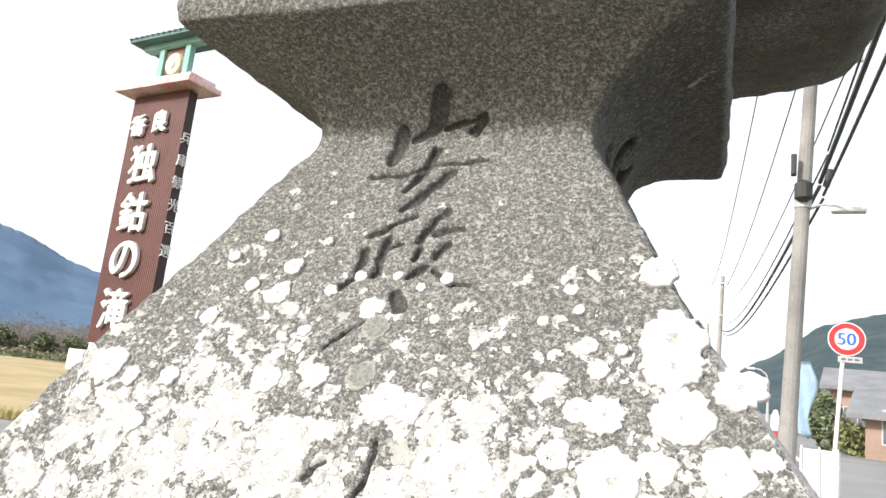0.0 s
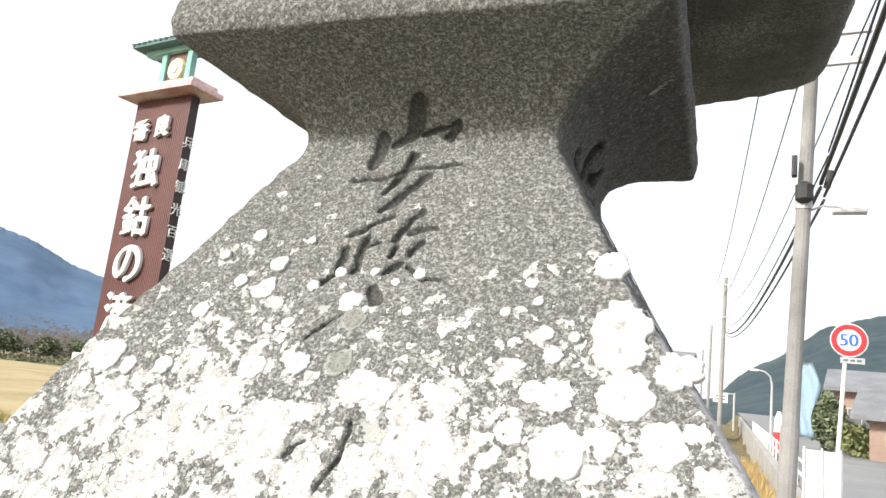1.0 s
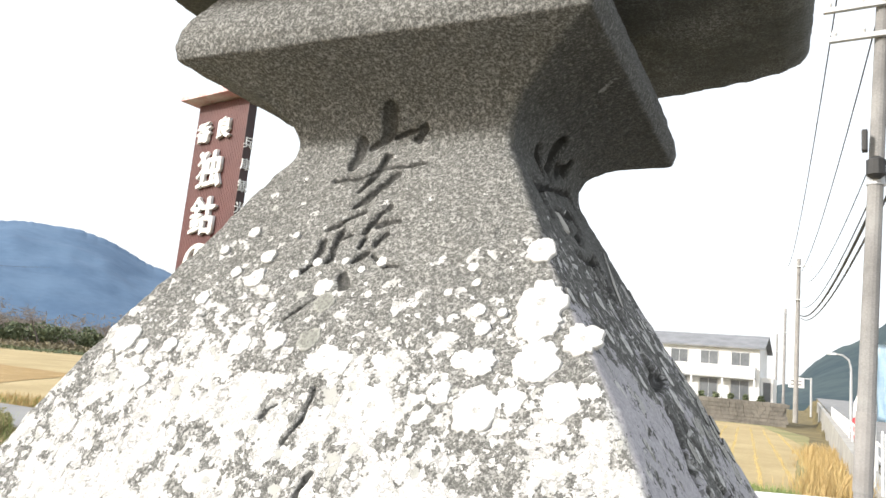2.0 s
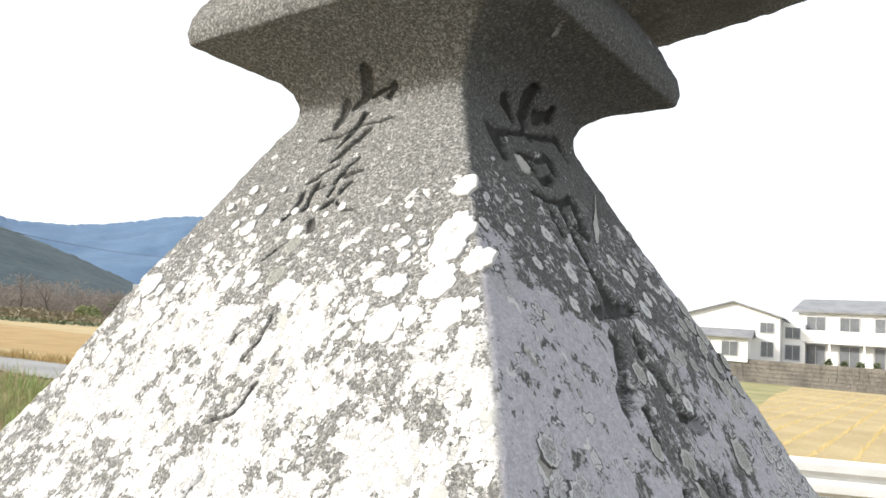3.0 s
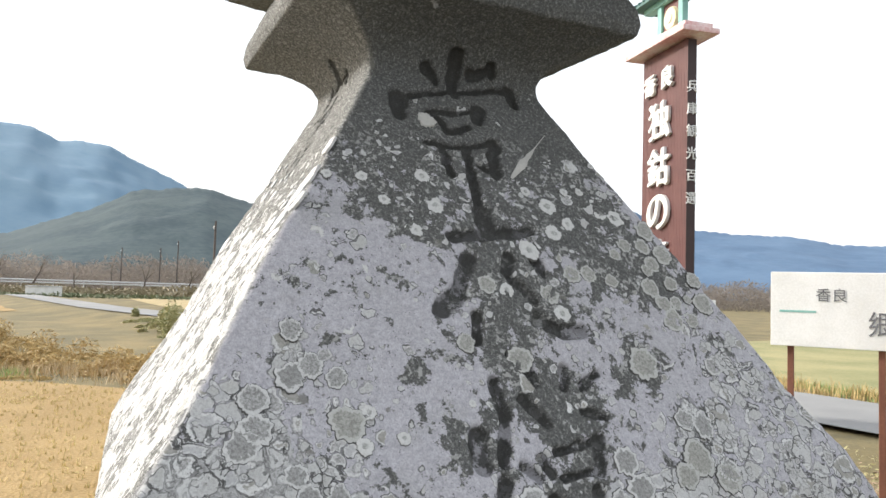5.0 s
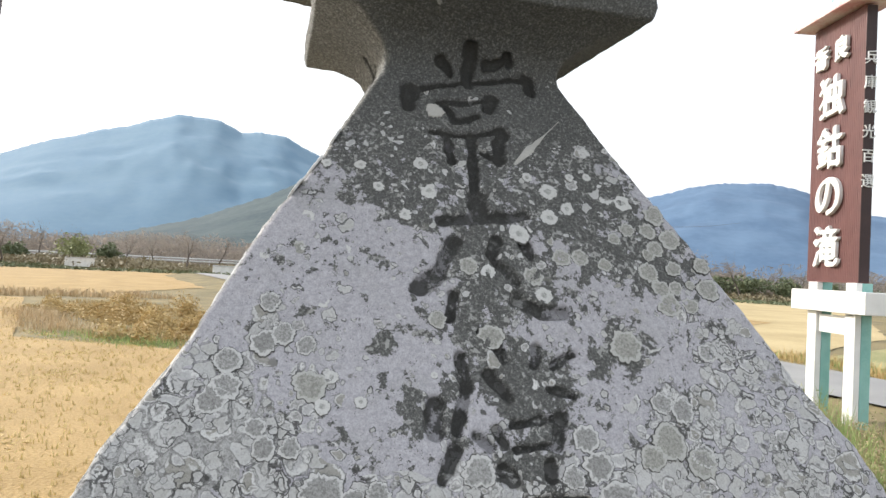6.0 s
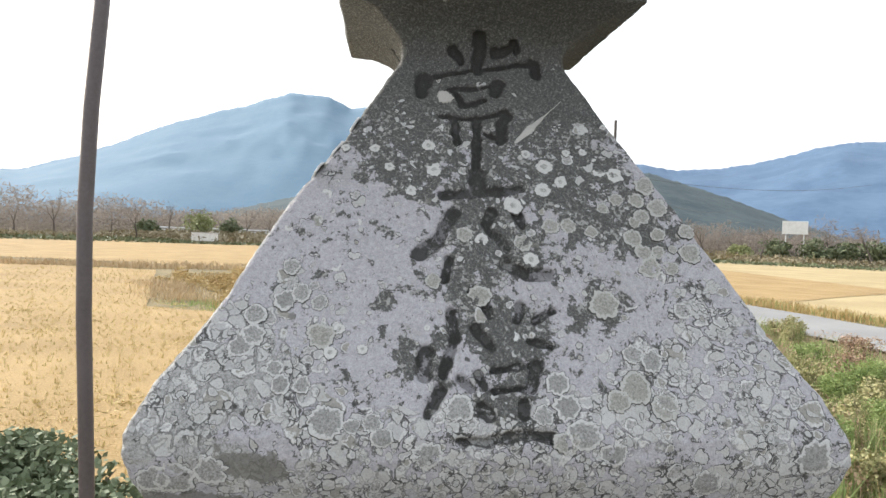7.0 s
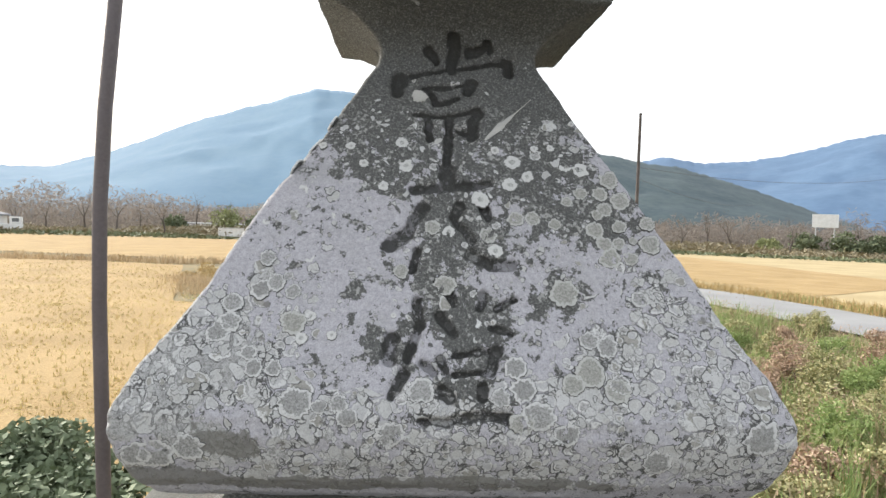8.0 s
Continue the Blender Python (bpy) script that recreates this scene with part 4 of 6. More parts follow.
# ---- billboard for the waterfall ----
def billboard():
    top = thing("billboard", pose(-7.866, 6.336, 0.015, 0, 0, -3.67) @ Matrix.Diagonal((0.951, 0.951, 0.99, 1.0)), "tall red-brown roadside billboard with raised white characters", "billboard")
    W, T = 1.10, 0.14
    bm = box(0, W, 0, T, 1.66, 4.93, 0.01)
    part("panel", bm, M_BROWN, top, "red-brown ribbed sheet panel")
    # added thin sheet that paints the side's shade in dark brown
    part("side_shade", box(W + 0.001, W + 0.005, 0.004, T - 0.004, 1.67, 4.92), M_SHADEDBROWN, top, "side of the panel, its shade painted dark brown")
    n = 30
    for k in range(n):
        bmr = box(0.01 + (W - 0.02) * k / n, 0.01 + (W - 0.02) * (k + 0.55) / n, -0.005, 0.002, 1.68, 4.91, 0.002)
        part("rib", bmr, M_BROWN, top)
    part("beam", box(-0.20, W + 0.30, -0.10, T + 0.12, 1.30, 1.56, 0.015), M_WHITE, top, "white painted cross beam")
    for x in (0.08, W - 0.20):
        leg = part("leg", box(x, x + 0.20, -0.02, 0.06, -0.25, 1.66, 0.008), M_WHITE, top, "white post faced with teal")
        part("leg_side", box(x + 0.03, x + 0.202, 0.062, T + 0.05, -0.25, 1.66, 0.008), M_TEAL, leg)
    part("brace", box(0.28, W - 0.2, 0.02, 0.10, 1.04, 1.26, 0.008), M_WHITE, top)
    bm = bmesh.new()
    add_box(bm, -0.17, W + 0.22, -0.22, T + 0.2, 4.95, 5.02, 0.01)
    add_box(bm, -0.10, W + 0.15, -0.15, T + 0.14, 5.02, 5.10, 0.01)
    part("eave", bm, M_PINK, top, "faded red and white eave board")
    for x in (0.30, 0.82):
        part("roof_post", box(x, x + 0.10, 0.03, T - 0.02, 5.10, 5.62, 0.006), M_TEAL, top)
    part("emblem_board", box(0.40, 0.82, 0.07, 0.15, 5.10, 5.60), M_BROWN, top)
    bm = bmesh.new()
    bmesh.ops.create_cone(bm, cap_ends=True, segments=10, radius1=0.17, radius2=0.15, depth=0.04, matrix=pose(0.61, 0.05, 5.36, 90))
    part("emblem", bm, M_YELLOW, top, "round cream and white emblem")
    bm = bmesh.new()
    bmesh.ops.create_cone(bm, cap_ends=True, segments=20, radius1=0.07, radius2=0.06, depth=0.05, matrix=pose(0.60, 0.035, 5.36, 90))
    part("emblem_centre", bm, M_WHITE, top)
    part("lintel", box(-0.02, W + 0.1, 0.0, T, 5.60, 5.68, 0.006), M_TEAL, top)
    bm = bmesh.new()
    prof = [(-0.14, 5.68), (-0.14, 5.72), (0.13, 5.84), (0.40, 5.72), (0.40, 5.68)]
    va = [[bm.verts.new((x, y, z)) for y, z in prof] for x in (-0.16, W + 0.24)]
    for i in range(5):
        bm.faces.new((va[0][i], va[0][(i + 1) % 5], va[1][(i + 1) % 5], va[1][i]))
    bm.faces.new(va[0][::-1])
    bm.faces.new(va[1])
    bmesh.ops.recalc_face_normals(bm, faces=bm.faces[:])
    roof = part("roof", bm, M_ROOFTEAL, top, "small dark teal tiled roof")
    for k in range(14):
        x = -0.14 + k * (W + 0.36) / 13
        part("tile_roll", tube([(x, -0.16, 5.72), (x, 0.13, 5.85)], 0.018, 6), M_ROOFTEAL, roof)
    for ch, x, z, sz in (("香", 0.32, 4.50, 0.30), ("良", 0.76, 4.53, 0.30), ("独", 0.57, 3.97, 0.54), ("鈷", 0.56, 3.33, 0.54), ("の", 0.56, 2.72, 0.60), ("滝", 0.55, 2.10, 0.54)):
        glyph("character", ch, sz, 0.05, M_WHITE, top, pose(x - 0.07, -0.035, z))
        glyph("character", ch, sz, 0.045, M_WHITE, top, pose(x - 0.05, -0.033, z + 0.012))
        glyph("character", ch, sz, 0.045, M_WHITE, top, pose(x - 0.09, -0.033, z - 0.012))
    for k, ch in enumerate("兵庫観光百選"):
        glyph("character", ch, 0.17, 0.02, M_WHITE, top, pose(W + 0.012, T * 0.5, 4.30 - k * 0.29, 0, 0, 90))
    return top


billboard()


# ---- signs at the lane ----
def arrow_sign():
    top = thing("direction_sign", pose(-1.85, 4.05, -0.15, 0, 0, 30), "white and blue direction sign on an orange post", "sign")
    part("post", box(-0.018, 0.018, 0.012, 0.05, -0.1, 1.75, 0.004), M_ORANGE, top, "orange painted square post")
    part("board", box(-0.155, 0.155, -0.008, 0.008, 1.785, 2.155, 0.003), M_WHITE, top)
    part("edge_strip", box(0.1555, 0.162, -0.01, 0.02, 1.65, 2.16, 0.001), M_INK, top)
    part("arrow_band", box(-0.155, 0.155, -0.0085, 0.008, 1.65, 1.784, 0.003), M_BLUE, top, "blue band with a white arrow")
    bm = bmesh.new()
    pts = [(-0.06, 0.022), (0.01, 0.022), (0.01, 0.042), (0.068, 0.0), (0.01, -0.042), (0.01, -0.022), (-0.06, -0.022)]
    f = [bm.verts.new((x, -0.0125, 1.716 + z)) for x, z in pts]
    b = [bm.verts.new((x, -0.0085, 1.716 + z)) for x, z in pts]
    bm.faces.new(f)
    for i in range(7):
        bm.faces.new((f[i], f[(i + 1) % 7], b[(i + 1) % 7], b[i]))
    part("arrow", bm, M_WHITE, top)
    for txt, z, sz in (("岩瀧寺", 2.075, 0.075), ("独鈷の滝", 1.985, 0.068), ("2km", 1.895, 0.062)):
        glyph("lettering", txt, sz, 0.003, M_FADED, top, pose(-0.0, -0.0105, z))
    return top


def village_sign():
    top = thing("notice_board", pose(-2.55, 4.03, -0.15, 0, 0, 41), "white board with dark characters on brown posts", "sign")
    part("board", box(-0.35, 0.35, -0.014, 0.014, 1.45, 1.90, 0.004), M_WHITE, top)
    part("edge_strip", box(0.3505, 0.375, -0.016, 0.016, 1.45, 1.90, 0.003), M_STEEL, top)
    for x in (-0.24, 0.24):
        part("post", box(x - 0.018, x + 0.018, 0.016, 0.05, -0.1, 1.84, 0.004), M_RUST, top, "brown post")
    glyph("lettering", "香良", 0.085, 0.003, M_INK, top, pose(-0.02, -0.0165, 1.765))
    glyph("lettering", "郷", 0.16, 0.003, M_INK, top, pose(0.245, -0.0165, 1.60))
    bm = bmesh.new()
    add_box(bm, -0.30, -0.10, -0.0165, -0.0142, 1.655, 1.668)
    part("faded_mark", bm, M_TEAL, top)
    return top


arrow_sign()
village_sign()


def guard_rail():
    """A W-beam rail with round posts."""
    a, b = Vector((-3.05, 6.8, 0)), Vector((0.0, 9.05, 0))
    d = (b - a).normalized()
    top = thing("guard_rail", Matrix.Translation(a) @ pose(0, 0, 0, 0, 0, math.degrees(math.atan2(d.y, d.x))), "white corrugated steel guard rail at the lane", "guard rail")
    L = (b - a).length
    prof = [(-0.0, -0.175), (-0.05, -0.13), (-0.05, -0.06), (0.0, -0.015), (0.0, 0.015), (-0.05, 0.06), (-0.05, 0.13), (0.0, 0.175)]
    bm = bmesh.new()
    rows = [[bm.verts.new((x, y, 0.53 + z)) for y, z in prof] for x in (0, L)]
    back = [[bm.verts.new((x, y + 0.006, 0.53 + z)) for y, z in prof] for x in (0, L)]
    for i in range(7):
        bm.faces.new((rows[0][i], rows[1][i], rows[1][i + 1], rows[0][i + 1]))
        bm.faces.new((back[0][i], back[0][i + 1], back[1][i + 1], back[1][i]))
    for s in (0, 1):
        for i in range(7):
            bm.faces.new((rows[s][i], rows[s][i + 1], back[s][i + 1], back[s][i]))
    part("beam", bm, M_WHITE, top)
    for x in (0.42, 2.0, 3.5):
        part("post", tube([(x, 0.07, -0.35), (x, 0.07, 0.62)], 0.06, 12), M_WHITE, top)
    return top


guard_rail()


# ---- poles ----
def utility_pole(name, x, y, z0, height, r0, r1, lean, material, label, arms=(), steps=True, group="utility poles"):
    top = thing(name, pose(x, y, z0), label, "utility pole", group)
    pts = [(lean[0] * t, lean[1] * t, height * t - 0.3 * (t == 0)) for t in (0, 0.25, 0.5, 0.75, 1)]
    part("shaft", tube(pts, [r0 + (r1 - r0) * i / 4 for i in range(5)], 14), material, top)
    for za, half in arms:
        t = za / height
        bm = box(-half, half, -0.04, 0.04, za - 0.04, za + 0.04, 0.005, Matrix.Translation((lean[0] * t, lean[1] * t - r0, 0)))
        arm = part("cross_arm", bm, M_STEEL, top)
        for k in (-0.9, -0.35, 0.35, 0.9):
            xx = lean[0] * t + half * k
            part("insulator", tube([(xx, lean[1] * t - r0, za + 0.04), (xx, lean[1] * t - r0, za + 0.10), (xx, lean[1] * t - r0, za + 0.16)], [0.03, 0.05, 0.02], 8), M_WHITE, arm)
    return top


near_pole = utility_pole("utility_pole", -0.12, 12.07, 0.0, 9.2, 0.125, 0.09, (0.36, 0.0), M_POLE, "weathered grey-brown utility pole with cables and a street lamp", arms=((8.3, 0.8), (7.7, 0.8), (7.2, 0.7)))
part("transformer", tube([(0.20, -0.14, 4.95), (0.20, -0.14, 5.0), (0.20, -0.14, 5.22), (0.20, -0.14, 5.28)], [0.06, 0.13, 0.13, 0.05], 12), M_CABLE, near_pole, "black cable closure")
part("terminal_box", box(0.02, 0.10, -0.26, -0.12, 5.35, 5.68, 0.02), M_CABLE, near_pole)
part("closure", tube([(0.50, -0.2, 5.16), (0.56, -0.2, 5.42)], 0.05, 10), M_CABLE, near_pole)
lamp = part("lamp_arm", tube([(0.19, 0, 4.83), (0.46, -0.02, 4.93), (0.70, -0.02, 4.90)], 0.018, 8), M_STEEL, near_pole)
part("lamp_head", box(0.58, 1.04, -0.11, 0.07, 4.80, 4.88, 0.025), M_STEEL, lamp, "flat grey street lamp head")
part("band", tube([(0.193, 0, 4.88), (0.197, 0, 5.06)], 0.122, 14), M_STEEL, near_pole)
part("ground_guard", tube([(0.02, 0, 0.5), (0.062, 0, 1.6)], 0.129, 14), M_CPOLE, near_pole, "pale worn cover")

for az, D, h, r, z0 in ((95.7, 50, 9.8, 0.15, 0.8), (96.5, 86, 10.2, 0.15, 1.4), (97.0, 118, 10.0, 0.15, 1.5)):
    p = (0.2 + D * math.cos(radians(az)), 0.1 + D * math.sin(radians(az)))
    utility_pole("utility_pole", p[0], p[1], z0, h, r, r * 0.75, (0.1, 0), M_CPOLE, "grey concrete utility pole beside the road", arms=((h - 0.5, 0.9), (h - 2.6, 0.7)))
for az, D, h in ((167.95, 47, 9.6), (178.1, 64, 7.2), (180.7, 120, 8.4), (181.9, 125, 7.4), (184.5, 130, 7.4)):
    p = (0.6 + D * math.cos(radians(az)), 0.3 + D * math.sin(radians(az)))
    utility_pole("utility_pole", p[0], p[1], -0.35, h, 0.12, 0.085, (0.2, 0), M_DPOLE, "dark slender utility pole among the fields", arms=() if D < 60 else ((h - 0.6, 0.5),))


def cable(name, a, b, sag, r, n=14):
    pts = [Vector(a).lerp(Vector(b), i / n) - Vector((0, 0, sag * 4 * (i / n) * (1 - i / n))) for i in range(n + 1)]
    ob = part(name, tube(pts, r, 6), M_CABLE)
    return tagged(ob, "black overhead cable strung between poles", "cable", "overhead cables")


for dx, z1, r, z2, xx in ((-0.55, 8.35, 0.012, 9.6, 3.4), (0.0, 7.75, 0.012, 9.2, 3.8), (0.55, 7.3, 0.012, 8.8, 4.2), (0.15, 5.25, 0.03, 8.2, 3.0), (0.2, 5.05, 0.022, 7.6, 3.2), (0.25, 5.75, 0.014, 8.7, 2.9)):
    cable("cable", (0.15 + dx, 11.95, z1), (xx, -14.0, z2), 0.35, r)
    cable("cable", (0.15 + dx, 12.15, z1), (-4.7 + dx, 49.8, z1 + 1.8), 0.8, r)
cable("cable", (-45.3, 10.1, 5.9), (-70.0, 40.0, 8.0), 0.8, 0.012)
cable("cable", (-45.3, 10.1, 5.2), (-90.0, 34.0, 6.0), 0.8, 0.012)
part("closure", tube([(0.95, 6.3, 6.08), (1.10, 5.0, 6.18)], 0.05, 8), M_CABLE)
tagged(bpy.data.objects["closure.001"], "black splice closure hanging on a cable", "cable")

pipe = thing("marker_pipe", pose(-1.10, -0.433, 0), "slightly bowed dark brown steel pipe standing by the field", "pipe")
part("pipe", tube([(-0.022, 0.034, -0.2), (-0.02, 0.030, 0.5), (-0.013, 0.017, 0.9), (-0.003, 0.004, 1.3), (0.0, 0.0, 1.6), (-0.006, 0.007, 1.9), (-0.017, 0.024, 2.2), (-0.03, 0.042, 2.6), (-0.045, 0.064, 3.0)], 0.0215, 16), M_DARKPIPE, pipe, smooth=True)


# ---- things along the road ----
def speed_sign():
    top = thing("speed_limit_sign", pose(0.60, 15.56, 0.25, 0, 0, 2), "round red, white and blue speed limit sign on a pale post", "sign")
    part("post", tube([(0, 0.05, -0.1), (0.20, 0.05, 2.95)], 0.038, 12), M_WHITE, top)
    def disc(name, r, y, material):
        bm = bmesh.new()
        bmesh.ops.create_cone(bm, cap_ends=True, segments=40, radius1=r, radius2=r, depth=0.008, matrix=pose(0.24, y, 3.05, 90))
        return part(name, bm, material, top)
    disc("rim", 0.315, 0.0, M_WHITE)
    disc("ring", 0.295, -0.006, M_RED)
    disc("face", 0.20, -0.012, M_WHITE)
    for dx in (-0.008, 0.008):
        glyph("numerals", "50", 0.32, 0.006, M_BLUE, top, pose(0.24 + dx, -0.019 - 0.1 * abs(dx + 0.008), 3.05))
    part("sub_plate", box(0.10, 0.50, -0.005, 0.01, 2.62, 2.73, 0.003), M_STEEL, top)
    for k in range(3):
        part("bar", box(0.15 + k * 0.11, 0.23 + k * 0.11, -0.0075, -0.0052, 2.655, 2.695), M_INK, top)


speed_sign()

banner = thing("banner", pose(0.12, 15.2, 0.3, 0, 0, -10), "pale blue cloth banner on a thin pole", "banner")
part("pole", tube([(-0.13, 0, -0.1), (-0.10, 0, 2.75)], 0.014, 8), M_WHITE, banner)
bm = bmesh.new()
rows = []
for i in range(15):
    z = 1.15 + 1.35 * i / 14
    rows.append([bm.verts.new((-0.10 + 0.28 * c / 6 * (1 - 0.25 * math.sin(i * 0.5)), 0.05 * math.sin(c * 1.3 + i * 0.7), z)) for c in range(7)])
for a, b in zip(rows, rows[1:]):
    for c in range(6):
        bm.faces.new((a[c], a[c + 1], b[c + 1], b[c]))
bmesh.ops.solidify(bm, geom=bm.faces[:], thickness=0.004)
part("cloth", bm, M_BANNER, banner, smooth=True)

fence = thing("roadside_fence", pose(0.10, 13.9, 0.15, 0, 0, -14), "white sheet guard panel beside the road", "fence")
part("sheet", box(0, 0.6, -0.01, 0.01, 0.15, 1.13, 0.004), M_STEEL, fence)
for x in (0.03, 0.30, 0.57):
    part("post", box(x - 0.014, x + 0.014, -0.035, -0.0105, -0.1, 1.17, 0.005), M_WHITE, fence)


def edge_rail():
    """A low white pipe rail on the road's retaining kerb."""
    top = thing("road_railing", pose(0, 0, 0), "low white pipe railing along the raised road edge", "railing")
    for h in (0.35, 0.62):
        a = [road_pt(-0.02, s) for s in (2.5, 12, 24, 40)]
        part("rail", tube([(x, y, float(road_z(y)) + h) for x, y in a], 0.03, 8), M_WHITE, top)
    for k in range(20):
        x, y = road_pt(-0.02, 2.6 + k * 1.9)
        part("post", tube([(x, y, float(road_z(y)) - 0.05), (x, y, float(road_z(y)) + 0.66)], 0.035, 8), M_WHITE, top)


edge_rail()

# retaining wall of the road
bm = bmesh.new()
prev = None
for k in range(60):
    x, y = road_pt(-0.02, -3 + k * 1.6)
    x2, y2 = road_pt(-0.28, -3 + k * 1.6)
    zt = float(road_z(y)) + 0.06
    cur = [bm.verts.new(p) for p in ((x, y, zt), (x2, y2, zt), (x2 - 0.06, y2, -0.6), (x, y, -0.6))]
    if prev:
        for i in range(4):
            bm.faces.new((prev[i], prev[(i + 1) % 4], cur[(i + 1) % 4], cur[i]))
    prev = cur
tagged(part("retaining_wall", bm, M_CONCRETE), "stained concrete retaining wall under the road", "wall", kind="structure")

street_lamp = thing("street_lamp", pose(-1.6, 45.0, 0.85), "slender curved road lamp", "street lamp")
part("post", tube([(0, 0, 0), (0, 0, 2.9), (-0.1, 0, 3.35), (-0.4, 0, 3.6), (-0.75, 0, 3.65)], [0.09, 0.06, 0.05, 0.05, 0.04], 10), M_STEEL, street_lamp)
part("head", box(-1.15, -0.7, -0.1, 0.1, 3.58, 3.70, 0.03), M_WHITE, street_lamp)
gantry = thing("road_sign_gantry", pose(-4.75, 59.8, 1.1), "white road sign on a bracket pole", "sign")
part("post", tube([(0, 0, -0.3), (0, 0, 2.5)], 0.07, 10), M_STEEL, gantry)
part("bracket", tube([(0, 0, 2.4), (-1.2, 0, 2.4)], 0.04, 8), M_STEEL, gantry)
part("board", box(-1.5, -0.45, -0.03, 0.03, 1.7, 2.45, 0.01), M_WHITE, gantry)
for k in range(2):
    part("bar", box(-1.35, -0.6, -0.037, -0.031, 1.88 + k * 0.25, 1.98 + k * 0.25), M_INK, gantry)
marker = thing("traffic_marker", pose(-0.75, 30.0, 0.55), "red and white plastic roadside marker", "traffic marker")
bm = bmesh.new()
add_tube(bm, [(0, 0, 0), (0, 0, 0.55), (0, 0, 0.8)], [0.24, 0.22, 0.18], 12)
part("lower_drum", bm, M_RED, marker)
part("upper_drum", tube([(0, 0, 0.8), (0, 0, 1.3), (0, 0, 1.55)], [0.18, 0.15, 0.06], 12), M_WHITE, marker)


# ---- houses ----
def window(parent, x0, x1, y, z0, z1):
    w = part("window", box(x0 - 0.06, x1 + 0.06, y - 0.07, y + 0.02, z0 - 0.06, z1 + 0.06, 0.01), M_STEEL, parent)
    half = (x0 + x1) / 2
    for a, b in ((x0, half - 0.02), (half + 0.02, x1)):
        part("pane", box(a, b, y - 0.085, y - 0.072, z0, z1), M_GLASS, w)
    return w


def gable_roof(x0, x1, y0, y1, z, rise, over, thick=0.18, along="x"):
    bm = bmesh.new()
    ym, xm = (y0 + y1) / 2, (x0 + x1) / 2
    if along == "x":
        lower = [(y0 - over, z - over * rise / (ym - y0)), (ym, z + rise), (y1 + over, z - over * rise / (ym - y0))]
        ends = [[Vector((x, a, b)) for a, b in lower] for x in (x0 - over, x1 + over)]
    else:
        lower = [(x0 - over, z - over * rise / (xm - x0)), (xm, z + rise), (x1 + over, z - over * rise / (xm - x0))]
        ends = [[Vector((a, y, b)) for a, b in lower] for y in (y0 - over, y1 + over)]
    up = Vector((0, 0, thick))
    loops = [[bm.verts.new(p) for p in e] + [bm.verts.new(p + up) for p in reversed(e)] for e in ends]
    for i in range(6):
        bm.faces.new((loops[0][i], loops[0][(i + 1) % 6], loops[1][(i + 1) % 6], loops[1][i]))
    for lp in loops:
        bm.faces.new((lp[0], lp[1], lp[4], lp[5]))
        bm.faces.new((lp[1], lp[2], lp[3], lp[4]))
    bmesh.ops.recalc_face_normals(bm, faces=bm.faces[:])
    return bm


def gable_fill(bm, x0, x1, y0, y1, z, rise, along="x"):
    ym, xm = (y0 + y1) / 2, (x0 + x1) / 2
    if along == "x":
        tri = [[(x, y0, z), (x, y1, z), (x, ym, z + rise)] for x in (x0, x1)]
    else:
        tri = [[(x0, y, z), (x1, y, z), (xm, y, z + rise)] for y in (y0, y1)]
    vs = [[bm.verts.new(p) for p in t] for t in tri]
    for v in vs:
        bm.faces.new(v)
    for i in range(3):
        bm.faces.new((vs[0][i], vs[0][(i + 1) % 3], vs[1][(i + 1) % 3], vs[1][i]))
    return bm


def apartment():
    """A long white two-storey house with eight windows and porches."""
    D = 70.0
    a0 = radians(106.8)
    top = thing("apartment_house", pose(0.3 + D * math.cos(a0), 0.1 + D * math.sin(a0), 1.28, 0, 0, 3), "long white two-storey apartment house with grey roof", "house")
    W = 10.6
    bm = box(0, W, 0, 7, 0, 4.75, 0.02)
    gable_fill(bm, 0, W, 0, 7, 4.75, 1.0)
    part("wall", bm, M_WALL, top)
    part("roof", gable_roof(0, W, 0, 7, 4.75, 1.15, 0.45, 0.14), M_TILE, top, "grey slate roof")
    part("balcony", box(-0.05, W - 0.3, -0.9, -0.02, 2.15, 3.1, 0.02), M_WALL, top)
    part("balcony_floor", box(-0.05, W - 0.3, -0.9, -0.02, 2.0, 2.14, 0.02), M_STEEL, top)
    for k in range(5):
        part("pillar", box(0.0 + k * 2.55, 0.14 + k * 2.55, -0.88, -0.74, 0.0, 2.0, 0.01), M_WALL, top)
    for k in range(4):
        window(top, 0.7 + k * 2.55, 2.1 + k * 2.55, 0, 3.15, 4.25)
        window(top, 0.7 + k * 2.55, 2.1 + k * 2.55, 0, 0.25, 1.85)
    part("annex", box(W + 0.01, W + 1.0, 1.2, 5, 0, 2.3, 0.02), M_WALL, top)
    part("annex_opening", box(W + 0.2, W + 0.8, 1.17, 1.21, 0.0, 1.9), M_GLASS, top)
    return top


